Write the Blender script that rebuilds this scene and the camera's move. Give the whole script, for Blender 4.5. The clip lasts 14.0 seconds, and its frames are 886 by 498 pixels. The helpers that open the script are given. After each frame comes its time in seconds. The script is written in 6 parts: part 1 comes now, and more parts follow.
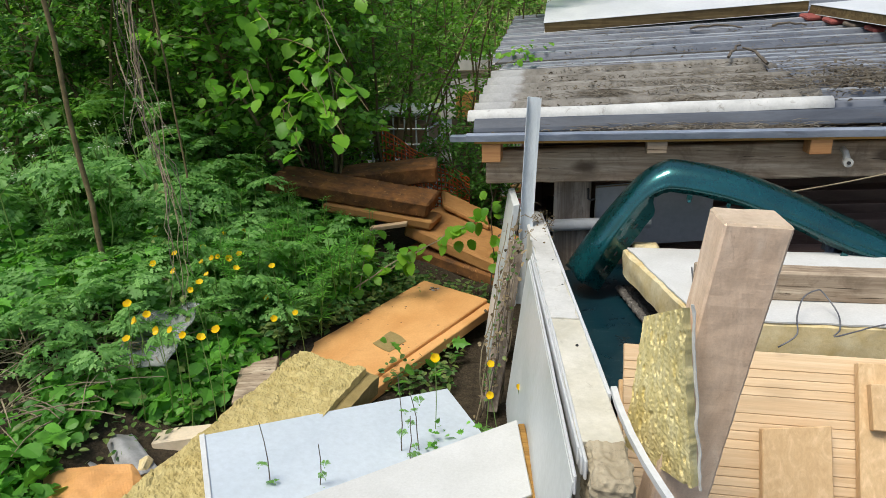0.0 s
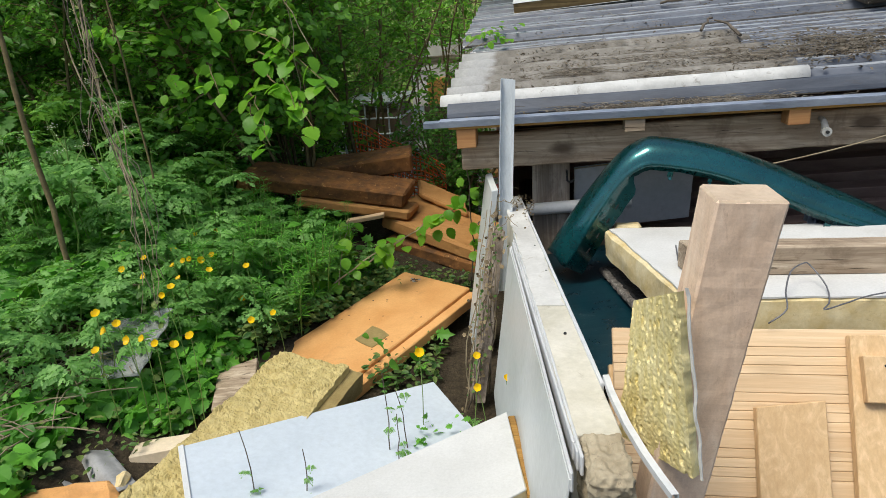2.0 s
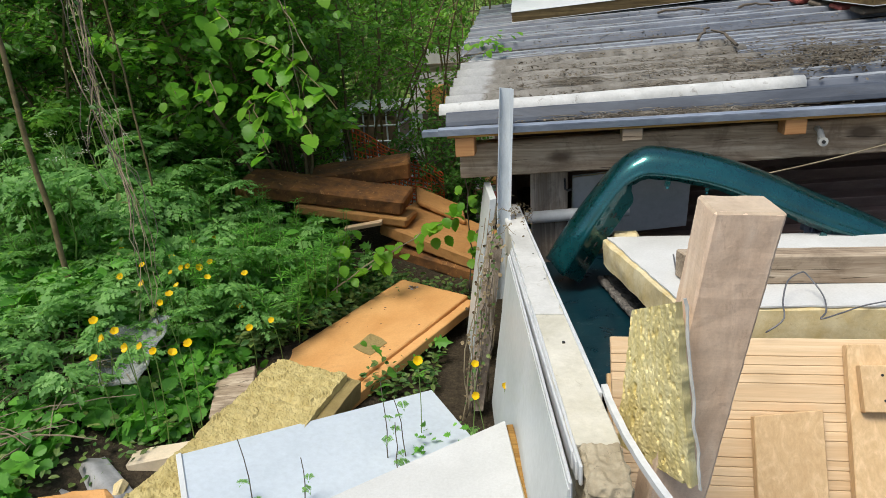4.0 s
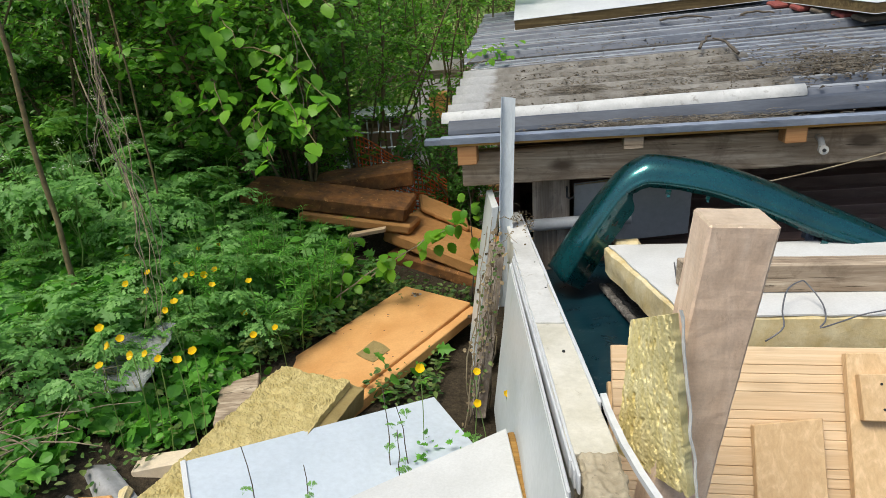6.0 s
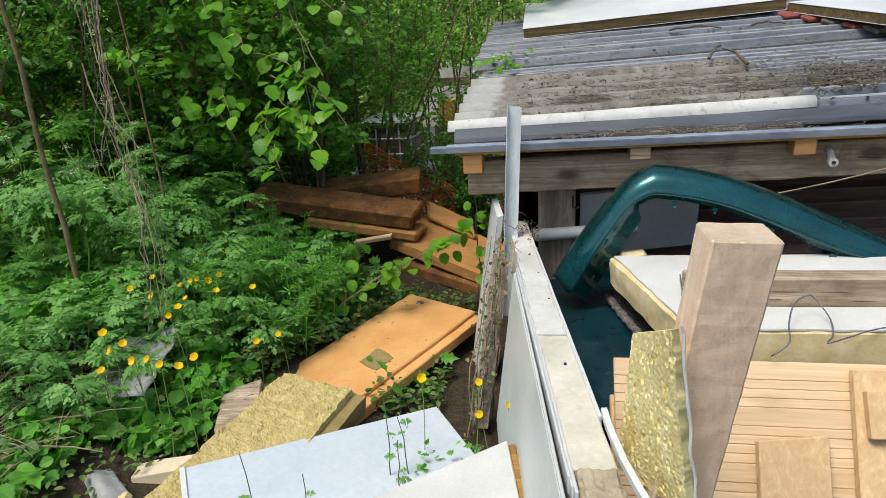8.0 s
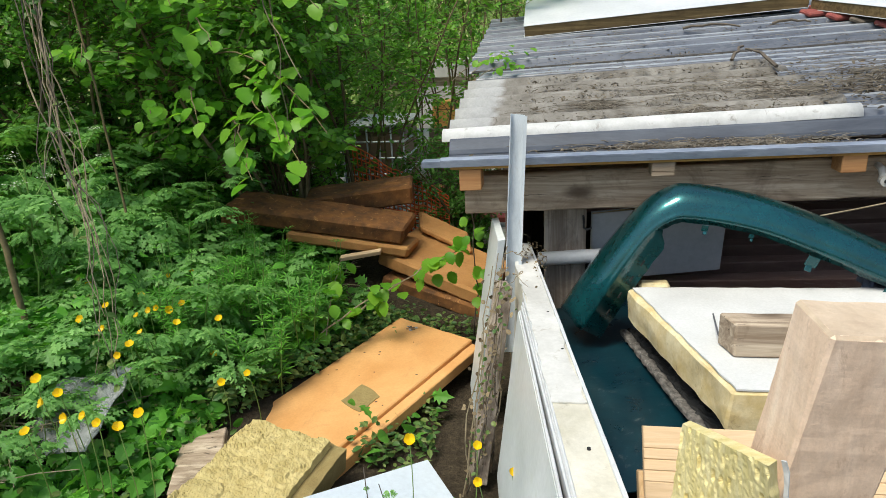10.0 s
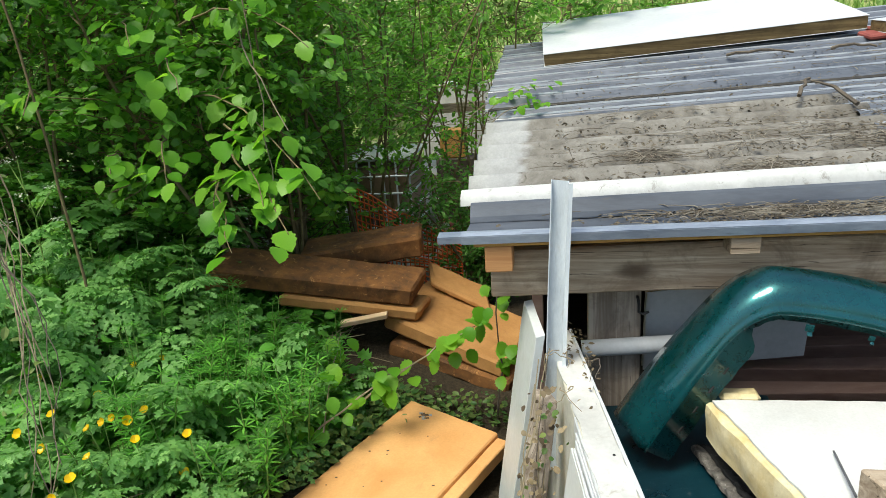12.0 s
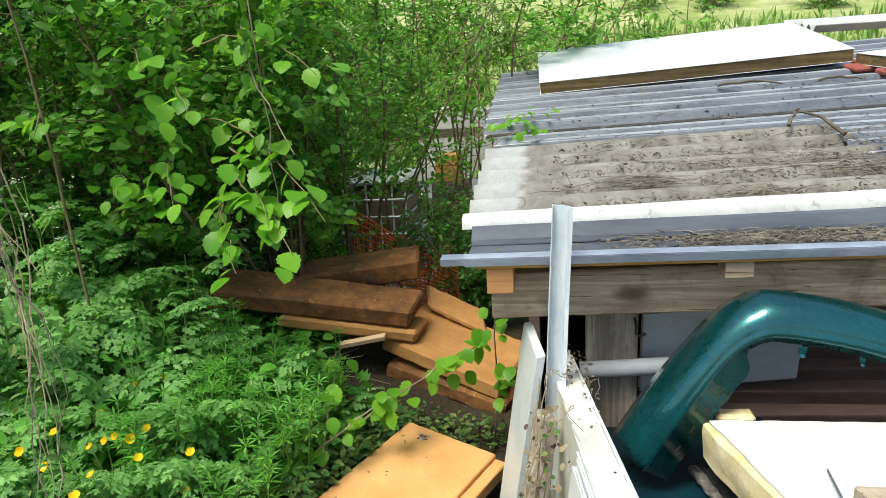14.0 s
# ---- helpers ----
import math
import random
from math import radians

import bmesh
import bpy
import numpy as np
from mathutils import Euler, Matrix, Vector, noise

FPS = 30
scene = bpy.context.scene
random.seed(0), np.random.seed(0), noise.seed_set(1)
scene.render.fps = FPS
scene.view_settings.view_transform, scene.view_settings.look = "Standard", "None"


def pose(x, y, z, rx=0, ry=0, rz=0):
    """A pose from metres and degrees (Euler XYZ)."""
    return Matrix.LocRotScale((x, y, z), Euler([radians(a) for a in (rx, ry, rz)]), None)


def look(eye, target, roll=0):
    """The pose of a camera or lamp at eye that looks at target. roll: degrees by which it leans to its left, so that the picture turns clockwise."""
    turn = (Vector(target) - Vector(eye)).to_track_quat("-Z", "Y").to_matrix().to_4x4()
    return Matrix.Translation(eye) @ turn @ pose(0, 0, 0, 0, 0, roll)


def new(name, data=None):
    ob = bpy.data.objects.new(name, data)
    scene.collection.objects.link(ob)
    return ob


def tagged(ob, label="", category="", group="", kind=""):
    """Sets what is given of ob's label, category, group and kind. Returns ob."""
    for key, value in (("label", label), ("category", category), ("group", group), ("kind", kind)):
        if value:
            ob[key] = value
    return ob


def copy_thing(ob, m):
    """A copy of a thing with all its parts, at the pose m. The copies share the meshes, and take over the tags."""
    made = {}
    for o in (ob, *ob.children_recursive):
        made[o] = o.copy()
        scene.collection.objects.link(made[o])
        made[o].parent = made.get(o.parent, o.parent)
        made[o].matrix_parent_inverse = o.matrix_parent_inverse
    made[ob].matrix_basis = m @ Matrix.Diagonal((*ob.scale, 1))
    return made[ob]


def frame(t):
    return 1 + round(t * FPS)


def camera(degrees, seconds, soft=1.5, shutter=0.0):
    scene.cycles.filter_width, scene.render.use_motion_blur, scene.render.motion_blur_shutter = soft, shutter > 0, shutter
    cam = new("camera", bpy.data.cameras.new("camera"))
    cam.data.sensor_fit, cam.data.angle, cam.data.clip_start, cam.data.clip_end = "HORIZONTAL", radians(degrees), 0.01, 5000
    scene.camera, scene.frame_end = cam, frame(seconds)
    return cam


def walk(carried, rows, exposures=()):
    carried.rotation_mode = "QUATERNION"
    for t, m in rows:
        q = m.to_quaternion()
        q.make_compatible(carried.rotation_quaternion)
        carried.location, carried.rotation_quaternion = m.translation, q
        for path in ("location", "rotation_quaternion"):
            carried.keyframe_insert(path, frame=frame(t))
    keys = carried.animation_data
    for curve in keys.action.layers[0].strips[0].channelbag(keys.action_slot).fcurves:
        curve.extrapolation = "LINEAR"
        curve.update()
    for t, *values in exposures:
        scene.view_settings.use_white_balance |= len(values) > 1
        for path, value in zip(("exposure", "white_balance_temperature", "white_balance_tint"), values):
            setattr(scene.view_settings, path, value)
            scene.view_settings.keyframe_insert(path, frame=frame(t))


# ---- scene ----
cam = camera(68.3, 14.0, 0.7)
PATH = [
    (0, (-0.293, -0.351, 1.733), (-0.668, 1.511, 1.108), -1.5),
    (0.5, (-0.302, -0.303, 1.725), (-0.628, 1.556, 1.065), -2.2),
    (1, (-0.313, -0.312, 1.728), (-0.656, 1.542, 1.061), -2.1),
    (1.5, (-0.303, -0.27, 1.713), (-0.61, 1.586, 1.033), -2.8),
    (2, (-0.306, -0.273, 1.717), (-0.619, 1.588, 1.054), -3.8),
    (2.5, (-0.309, -0.283, 1.721), (-0.644, 1.583, 1.085), -4.2),
    (3, (-0.317, -0.285, 1.725), (-0.646, 1.581, 1.087), -4.2),
    (3.2, (-0.314, -0.275, 1.722), (-0.625, 1.59, 1.071), -3.9),
    (5.3, (-0.307, -0.285, 1.741), (-0.616, 1.588, 1.112), -3.2),
    (5.5, (-0.305, -0.281, 1.743), (-0.625, 1.589, 1.111), -3.5),
    (6, (-0.297, -0.292, 1.746), (-0.615, 1.58, 1.116), -3.7),
    (6.5, (-0.291, -0.289, 1.75), (-0.603, 1.587, 1.132), -4.0),
    (7, (-0.284, -0.28, 1.752), (-0.612, 1.592, 1.131), -4.4),
    (7.5, (-0.278, -0.277, 1.753), (-0.603, 1.601, 1.147), -3.5),
    (9.8, (-0.294, 0.044, 1.728), (-0.701, 1.898, 1.099), -3.8),
    (10, (-0.34, 0.137, 1.747), (-0.668, 2.011, 1.132), -2.9),
    (10.5, (-0.473, 0.341, 1.805), (-0.63, 2.241, 1.2), -1.4),
    (11, (-0.479, 0.55, 1.804), (-0.768, 2.439, 1.214), -2.7),
    (11.5, (-0.434, 0.72, 1.815), (-0.758, 2.604, 1.227), -3.8),
    (12, (-0.486, 0.731, 1.84), (-0.829, 2.618, 1.272), -3.9),
    (12.5, (-0.508, 0.724, 1.85), (-0.823, 2.623, 1.307), -3.1),
    (13, (-0.523, 0.696, 1.842), (-0.84, 2.592, 1.29), -2.8),
    (13.5, (-0.53, 0.679, 1.846), (-0.851, 2.574, 1.291), -2.9),
    (14, (-0.516, 0.671, 1.851), (-0.832, 2.582, 1.352), -3.2),
]
EXPOSURES = [(0, 0.41, 6600, 5), (7.5, 0.43, 6600, 5), (10, 0.63, 6600, 3), (12.5, 0.84, 6600, 0), (14, 0.97, 6600, 0)]
walk(cam, [(t, look(eye, target, roll)) for t, eye, target, roll in PATH], EXPOSURES)

# ---- world and light: bright, thinly clouded day ----
world = bpy.data.worlds.new("world")
scene.world = world
world.use_nodes = True
_wn = world.node_tree.nodes
_sky = _wn.new("ShaderNodeTexSky")
_sky.sky_type, _sky.sun_disc = "NISHITA", False
_sky.sun_elevation, _sky.sun_rotation = radians(66), radians(215)
_sky.air_density, _sky.dust_density = 1.0, 3.0
world.node_tree.links.new(_sky.outputs[0], _wn["Background"].inputs[0])
_wn["Background"].inputs[1].default_value = 0.125
sun = new("sun", bpy.data.lights.new("sun", "SUN"))
sun.data.energy, sun.data.angle, sun.data.color = 2.3, radians(24), (1.0, 0.95, 0.87)
sun.matrix_world = look((-2.5, -2.1, 8.9), (0, 1.5, 0))

R = random.Random(7)
RNG = np.random.default_rng(11)


# ---- materials ----
def mat(name, rough=0.7, metal=0.0, spec=0.5):
    m = bpy.data.materials.new(name)
    m.use_nodes = True
    nt = m.node_tree
    b = nt.nodes["Principled BSDF"]
    b.inputs["Roughness"].default_value, b.inputs["Metallic"].default_value = rough, metal
    b.inputs["Specular IOR Level"].default_value = spec
    return m, nt, b


def node(nt, kind, **inputs):
    n = nt.nodes.new(kind)
    for key, value in inputs.items():
        n.inputs[key].default_value = value
    return n


def ramp(nt, fac, stops):
    n = nt.nodes.new("ShaderNodeValToRGB")
    els = n.color_ramp.elements
    while len(els) < len(stops):
        els.new(0.5)
    for e, (p, c) in zip(els, stops):
        e.position = p
        e.color = (*c, 1) if len(c) == 3 else c
    nt.links.new(fac, n.inputs[0])
    return n.outputs[0]


def coords(nt, scale=(1, 1, 1), kind="Object", rot=(0, 0, 0)):
    tc = nt.nodes.new("ShaderNodeTexCoord")
    mp = nt.nodes.new("ShaderNodeMapping")
    mp.inputs["Scale"].default_value = scale
    mp.inputs["Rotation"].default_value = rot
    nt.links.new(tc.outputs[kind], mp.inputs[0])
    return mp.outputs[0]


def noise_tex(nt, vec, scale, detail=4.0, rough=0.6, dist=0.0):
    n = node(nt, "ShaderNodeTexNoise", Scale=scale, Detail=detail, Roughness=rough, Distortion=dist)
    nt.links.new(vec, n.inputs["Vector"])
    return n.outputs["Fac"]


def mixc(nt, fac, a, b, mode="MIX"):
    n = nt.nodes.new("ShaderNodeMix")
    n.data_type, n.blend_type = "RGBA", mode
    for sock, v in ((n.inputs[0], fac), (n.inputs[6], a), (n.inputs[7], b)):
        if hasattr(v, "links"):
            nt.links.new(v, sock)
        else:
            sock.default_value = v if isinstance(v, float) else (*v, 1)
    return n.outputs[2]


def bump(nt, b, height, strength=0.4, dist=0.01):
    n = node(nt, "ShaderNodeBump", Strength=strength, Distance=dist)
    nt.links.new(height, n.inputs["Height"])
    nt.links.new(n.outputs[0], b.inputs["Normal"])


def surface(name, c1, c2, c3=None, scale=6.0, fine=60.0, rough=0.7, metal=0.0, spec=0.4, relief=0.3, depth=0.004, stain=0.35,
            stretch=(1, 1, 1)):
    """A worn surface: broad patches from c1 to c2, specks or dirt in c3, and fine relief."""
    m, nt, b = mat(name, rough, metal, spec)
    v = coords(nt, stretch)
    big = noise_tex(nt, v, scale, 5, 0.62, 0.3)
    small = noise_tex(nt, v, fine, 6, 0.7)
    col = ramp(nt, big, [(0.32, c1), (0.68, c2)])
    col = mixc(nt, 0.5, col, ramp(nt, small, [(0.3, (0.72, 0.72, 0.72)), (0.7, (1, 1, 1))]), "MULTIPLY")
    if c3:
        blot = noise_tex(nt, v, scale * 2.7, 8, 0.75, 0.6)
        col = mixc(nt, ramp(nt, blot, [(0.58, (0, 0, 0)), (0.7, (stain, stain, stain))]), col, c3)
    nt.links.new(col, b.inputs["Base Color"])
    nt.links.new(ramp(nt, big, [(0.3, (rough * 0.85,) * 3), (0.7, (min(1, rough * 1.15),) * 3)]), b.inputs["Roughness"])
    bump(nt, b, small, relief, depth)
    return m


def timber(name, light, dark, axis=0, knots=0.7, rough=0.75, ring=9.0, worn=0.0):
    """Sawn wood with the grain along one axis, knots and per-piece tint."""
    m, nt, b = mat(name, rough, 0, 0.25)
    st = [26.0, 26.0, 26.0]
    st[axis] = 1.3
    v = coords(nt, tuple(st))
    grain = noise_tex(nt, v, ring / 9.0, 6, 0.65, 1.2)
    st2 = [90.0, 90.0, 90.0]
    st2[axis] = 3.0
    fibre = noise_tex(nt, coords(nt, tuple(st2)), 1.0, 4, 0.7)
    col = ramp(nt, grain, [(0.25, dark), (0.5, tuple((a + c) / 2 for a, c in zip(light, dark))), (0.62, light)])
    col = mixc(nt, 0.35, col, ramp(nt, fibre, [(0.3, (0.6, 0.57, 0.53)), (0.65, (1, 1, 1))]), "MULTIPLY")
    st3 = [5.0, 5.0, 5.0]
    st3[axis] = 2.2
    kn = node(nt, "ShaderNodeTexVoronoi", Scale=1.0)
    nt.links.new(coords(nt, tuple(st3)), kn.inputs["Vector"])
    col = mixc(nt, ramp(nt, kn.outputs["Distance"], [(0.1, (knots,) * 3), (0.2, (0, 0, 0))]), col, tuple(c * 0.4 for c in dark))
    st4 = [55.0, 55.0, 55.0]
    st4[axis] = 1.6
    crack = noise_tex(nt, coords(nt, tuple(st4)), 1.0, 5, 0.6, 1.5)
    col = mixc(nt, ramp(nt, crack, [(0.62, (0, 0, 0)), (0.68, (worn,) * 3)]), col, tuple(c * 0.22 for c in dark))
    blot = noise_tex(nt, coords(nt), 7, 7, 0.7, 0.6)
    col = mixc(nt, ramp(nt, blot, [(0.5, (0, 0, 0)), (0.66, (worn * 0.55,) * 3)]), col, tuple(c * 0.55 for c in dark))
    oi = nt.nodes.new("ShaderNodeObjectInfo")
    col = mixc(nt, 1.0, col, ramp(nt, oi.outputs["Random"], [(0, (0.82, 0.8, 0.78)), (1, (1, 1, 1))]), "MULTIPLY")
    nt.links.new(col, b.inputs["Base Color"])
    bump(nt, b, fibre, 0.35, 0.003)
    return m


def rough_sawn(name):
    """Pale pinkish softwood straight from the saw: cross marks, faint grain, brown stains."""
    m, nt, b = mat(name, 0.9, 0, 0.2)
    grain = noise_tex(nt, coords(nt, (22, 22, 1.5)), 1.0, 6, 0.65, 0.8)
    saw = noise_tex(nt, coords(nt, (6, 6, 210), rot=(0.12, 0.1, 0)), 1.0, 3, 0.6)
    fine = noise_tex(nt, coords(nt), 160, 6, 0.75)
    blot = noise_tex(nt, coords(nt, (1, 1, 0.45)), 16, 8, 0.75, 0.8)
    col = ramp(nt, grain, [(0.3, (0.7, 0.5, 0.36)), (0.55, (0.84, 0.64, 0.49)), (0.7, (0.92, 0.75, 0.6))])
    col = mixc(nt, 0.5, col, ramp(nt, fine, [(0.3, (0.74, 0.72, 0.7)), (0.6, (1, 1, 1))]), "MULTIPLY")
    col = mixc(nt, 0.12, col, ramp(nt, saw, [(0.35, (0.7, 0.68, 0.66)), (0.6, (1, 1, 1))]), "MULTIPLY")
    col = mixc(nt, ramp(nt, blot, [(0.58, (0, 0, 0)), (0.72, (0.7,) * 3)]), col, (0.36, 0.2, 0.12))
    nt.links.new(col, b.inputs["Base Color"])
    bump(nt, b, fine, 0.35, 0.003)
    return m


def leafy(name, dark, light, trans=0.45, rough=0.45, island=True):
    """A leaf: tint by leaf, soft veins, light let through."""
    m, nt, b = mat(name, rough, 0, 0.35)
    if island:
        g = nt.nodes.new("ShaderNodeNewGeometry")
        rnd = g.outputs["Random Per Island"]
    else:
        rnd = nt.nodes.new("ShaderNodeObjectInfo").outputs["Random"]
    col = ramp(nt, rnd, [(0.0, dark), (0.6, tuple((a + c) / 2 for a, c in zip(dark, light))), (1.0, light)])
    blot = noise_tex(nt, coords(nt, kind="Object"), 40, 4, 0.6)
    col = mixc(nt, 0.5, col, ramp(nt, blot, [(0.3, (0.72, 0.75, 0.7)), (0.7, (1, 1, 1))]), "MULTIPLY")
    nt.links.new(col, b.inputs["Base Color"])
    t = nt.nodes.new("ShaderNodeBsdfTranslucent")
    nt.links.new(mixc(nt, 1.0, col, (1.0, 1.0, 0.55), "MULTIPLY"), t.inputs[0])
    mx = nt.nodes.new("ShaderNodeMixShader")
    mx.inputs[0].default_value = trans
    nt.links.new(b.outputs[0], mx.inputs[1])
    nt.links.new(t.outputs[0], mx.inputs[2])
    nt.links.new(mx.outputs[0], nt.nodes["Material Output"].inputs[0])
    return m


def weathered_fibre():
    """Grey fibre cement under moss and dirt, washed pale towards its west end."""
    m, nt, b = mat("fibre_cement", 0.9, 0, 0.3)
    v = coords(nt)
    big, small = noise_tex(nt, v, 6, 7, 0.7, 0.4), noise_tex(nt, v, 90, 6, 0.75)
    dirty = ramp(nt, big, [(0.3, (0.11, 0.098, 0.084)), (0.5, (0.2, 0.185, 0.163)), (0.68, (0.29, 0.275, 0.25))])
    blot = noise_tex(nt, v, 19, 8, 0.78, 0.6)
    dirty = mixc(nt, ramp(nt, blot, [(0.56, (0, 0, 0)), (0.66, (0.85,) * 3)]), dirty, (0.06, 0.05, 0.04))
    sep = nt.nodes.new("ShaderNodeSeparateXYZ")
    nt.links.new(v, sep.inputs[0])
    edge = node(nt, "ShaderNodeMath")
    edge.operation, edge.inputs[1].default_value = "MULTIPLY_ADD", 0.22
    nt.links.new(noise_tex(nt, coords(nt, (1, 2, 2)), 5, 5, 0.6), edge.inputs[0])
    nt.links.new(sep.outputs[0], edge.inputs[2])
    clean = ramp(nt, big, [(0.3, (0.28, 0.28, 0.276)), (0.65, (0.4, 0.4, 0.396))])
    col = mixc(nt, ramp(nt, fit_range(nt, edge.outputs[0], -0.53, -0.49), [(0, (0, 0, 0)), (1, (1, 1, 1))]), clean, dirty)
    col = mixc(nt, 0.5, col, ramp(nt, small, [(0.3, (0.66, 0.66, 0.66)), (0.65, (1, 1, 1))]), "MULTIPLY")
    nt.links.new(col, b.inputs["Base Color"])
    bump(nt, b, small, 0.5, 0.004)
    return m


def fit_range(nt, value, lo, hi):
    n = node(nt, "ShaderNodeMapRange")
    n.inputs["From Min"].default_value, n.inputs["From Max"].default_value = lo, hi
    nt.links.new(value, n.inputs["Value"])
    return n.outputs[0]


M_FIBRE = weathered_fibre()
M_FIBRE_CLEAN = surface("fibre_cement_clean", (0.36, 0.36, 0.355), (0.5, 0.5, 0.495), (0.22, 0.21, 0.2), 8, 90, 0.85, relief=0.3)
M_WHITE_CAP = surface("white_edge_strip", (0.46, 0.46, 0.45), (0.6, 0.6, 0.59), (0.16, 0.14, 0.115), 9, 60, 0.7, stain=0.8)
M_STEEL = surface("grey_roof_steel", (0.09, 0.1, 0.125), (0.17, 0.185, 0.22), (0.06, 0.052, 0.044), 5, 60, 0.28, 0.0, spec=0.55, relief=0.06, stain=0.75, stretch=(0.5, 2.4, 2.4))
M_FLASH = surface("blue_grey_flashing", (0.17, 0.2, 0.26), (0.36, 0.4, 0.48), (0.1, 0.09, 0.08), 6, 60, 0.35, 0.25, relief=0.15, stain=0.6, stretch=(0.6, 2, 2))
# the same flashing metal, darkened to put shade into trough and upright fold
M_FLASH_SHADED = surface("shaded_flashing", (0.05, 0.058, 0.078), (0.105, 0.118, 0.145), (0.08, 0.07, 0.06), 5, 60, 0.55, 0.0, spec=0.25, relief=0.15, stain=0.6, stretch=(0.5, 2, 2))
# rib tones: sky sheen coloured into the worn crowns, shade into the trough dirt
M_STEEL_PALE = surface("steel_crown_sheen", (0.19, 0.205, 0.235), (0.36, 0.38, 0.41), (0.12, 0.11, 0.1), 7, 60, 0.4, relief=0.1, stain=0.7, stretch=(0.6, 2, 2))
M_TROUGH = surface("trough_shade_dirt", (0.022, 0.02, 0.018), (0.06, 0.053, 0.045), (0.13, 0.115, 0.09), 14, 90, 0.95, relief=0.6, stain=0.6)
M_GALV = surface("galvanised_steel", (0.5, 0.55, 0.6), (0.72, 0.76, 0.79), (0.36, 0.33, 0.29), 8, 120, 0.45, 0.1, relief=0.12, stain=0.5, stretch=(2, 2, 0.5))
M_GREYWOOD = timber("weathered_timber", (0.58, 0.48, 0.365), (0.2, 0.135, 0.085), 0, 0.85, worn=0.95)
M_GREYWOOD_Z = timber("weathered_timber_upright", (0.42, 0.36, 0.3), (0.13, 0.095, 0.07), 2, worn=0.9)
M_ORANGEWOOD = timber("fresh_cut_timber", (0.55, 0.3, 0.13), (0.36, 0.17, 0.07), 0, 0.2)
M_PLY = timber("yellow_plywood_edge", (0.5, 0.29, 0.08), (0.25, 0.13, 0.035), 0, 0.0, worn=0.8)
M_EDGEWOOD = timber("brown_panel_edge", (0.3, 0.215, 0.1), (0.1, 0.066, 0.03), 0, 0.2, worn=0.7)
M_POST = rough_sawn("sawn_post")
M_POST_END = surface("sawn_post_end", (0.46, 0.35, 0.25), (0.6, 0.48, 0.36), (0.3, 0.2, 0.13), 14, 70, 0.9, relief=0.6)
M_PINE = timber("pine_cladding", (0.8, 0.61, 0.4), (0.66, 0.46, 0.27), 0, 0.25, 0.6)
M_PINE_Z = timber("pine_board", (0.74, 0.53, 0.31), (0.58, 0.385, 0.2), 2, 0.35, 0.6)
M_WHITE = surface("white_painted_sheet", (0.56, 0.57, 0.58), (0.67, 0.68, 0.69), (0.38, 0.38, 0.35), 3, 40, 0.4, relief=0.05, stain=0.4)
M_WHITE_DIRTY = surface("scuffed_white_strip", (0.5, 0.49, 0.46), (0.66, 0.65, 0.62), (0.3, 0.26, 0.19), 6, 60, 0.6, relief=0.15, stain=0.6)
M_GREENISH = surface("stained_white_sheet", (0.54, 0.57, 0.56), (0.65, 0.67, 0.67), (0.42, 0.46, 0.35), 3, 40, 0.4, relief=0.06, stain=0.5)
M_BLUEWHITE = surface("blue_white_sheet", (0.52, 0.58, 0.65), (0.6, 0.66, 0.73), (0.45, 0.48, 0.5), 2.5, 40, 0.35, relief=0.04, stain=0.3)
M_BEIGE = surface("dirty_wool_top", (0.5, 0.47, 0.38), (0.66, 0.63, 0.55), (0.3, 0.27, 0.2), 7, 50, 0.85, relief=0.5, stain=0.5)
M_FOAM_WHITE = surface("white_foam", (0.54, 0.54, 0.525), (0.63, 0.63, 0.62), (0.44, 0.42, 0.37), 4, 120, 0.75, relief=0.2, stain=0.3)
M_FOAM_YEL = surface("yellow_foam", (0.6, 0.46, 0.21), (0.76, 0.66, 0.42), (0.33, 0.22, 0.11), 12, 80, 0.9, relief=0.4, stain=0.7)
M_FOAM_ORANGE = surface("orange_foam", (0.58, 0.28, 0.09), (0.7, 0.38, 0.145), (0.38, 0.2, 0.08), 3.5, 90, 0.75, relief=0.25, stain=0.45)
M_FOAM_RUST = surface("weathered_orange_foam", (0.09, 0.041, 0.015), (0.3, 0.13, 0.04), (0.64, 0.32, 0.11), 9, 60, 0.9, relief=0.6, stain=0.85)
M_FOAM_BROKEN = surface("broken_ochre_foam", (0.3, 0.13, 0.03), (0.55, 0.29, 0.09), (0.12, 0.06, 0.02), 12, 70, 0.9, relief=0.6, stain=0.6)
M_FOAM_TAN = surface("tan_foam", (0.4, 0.19, 0.058), (0.5, 0.26, 0.09), (0.24, 0.12, 0.05), 4, 80, 0.85, relief=0.3, stain=0.4)
M_WOOL = surface("mineral_wool", (0.38, 0.3, 0.11), (0.56, 0.46, 0.21), (0.26, 0.18, 0.06), 22, 110, 0.98, relief=0.6, depth=0.005, stain=0.7)
M_WOOL_PALE = surface("pale_mineral_wool", (0.7, 0.57, 0.22), (0.86, 0.76, 0.43), (0.4, 0.28, 0.06), 20, 120, 0.98, relief=0.5, depth=0.004, stain=0.6, stretch=(1, 1, 0.6))
M_WOOL_CUT = surface("mineral_wool_cut_side", (0.3, 0.22, 0.08), (0.4, 0.31, 0.13), (0.2, 0.14, 0.05), 14, 120, 0.98, relief=1.0, depth=0.01)
M_TORN = surface("torn_dirty_wool", (0.3, 0.245, 0.16), (0.46, 0.4, 0.29), (0.12, 0.085, 0.055), 16, 90, 0.95, relief=0.6, depth=0.005, stain=0.85)
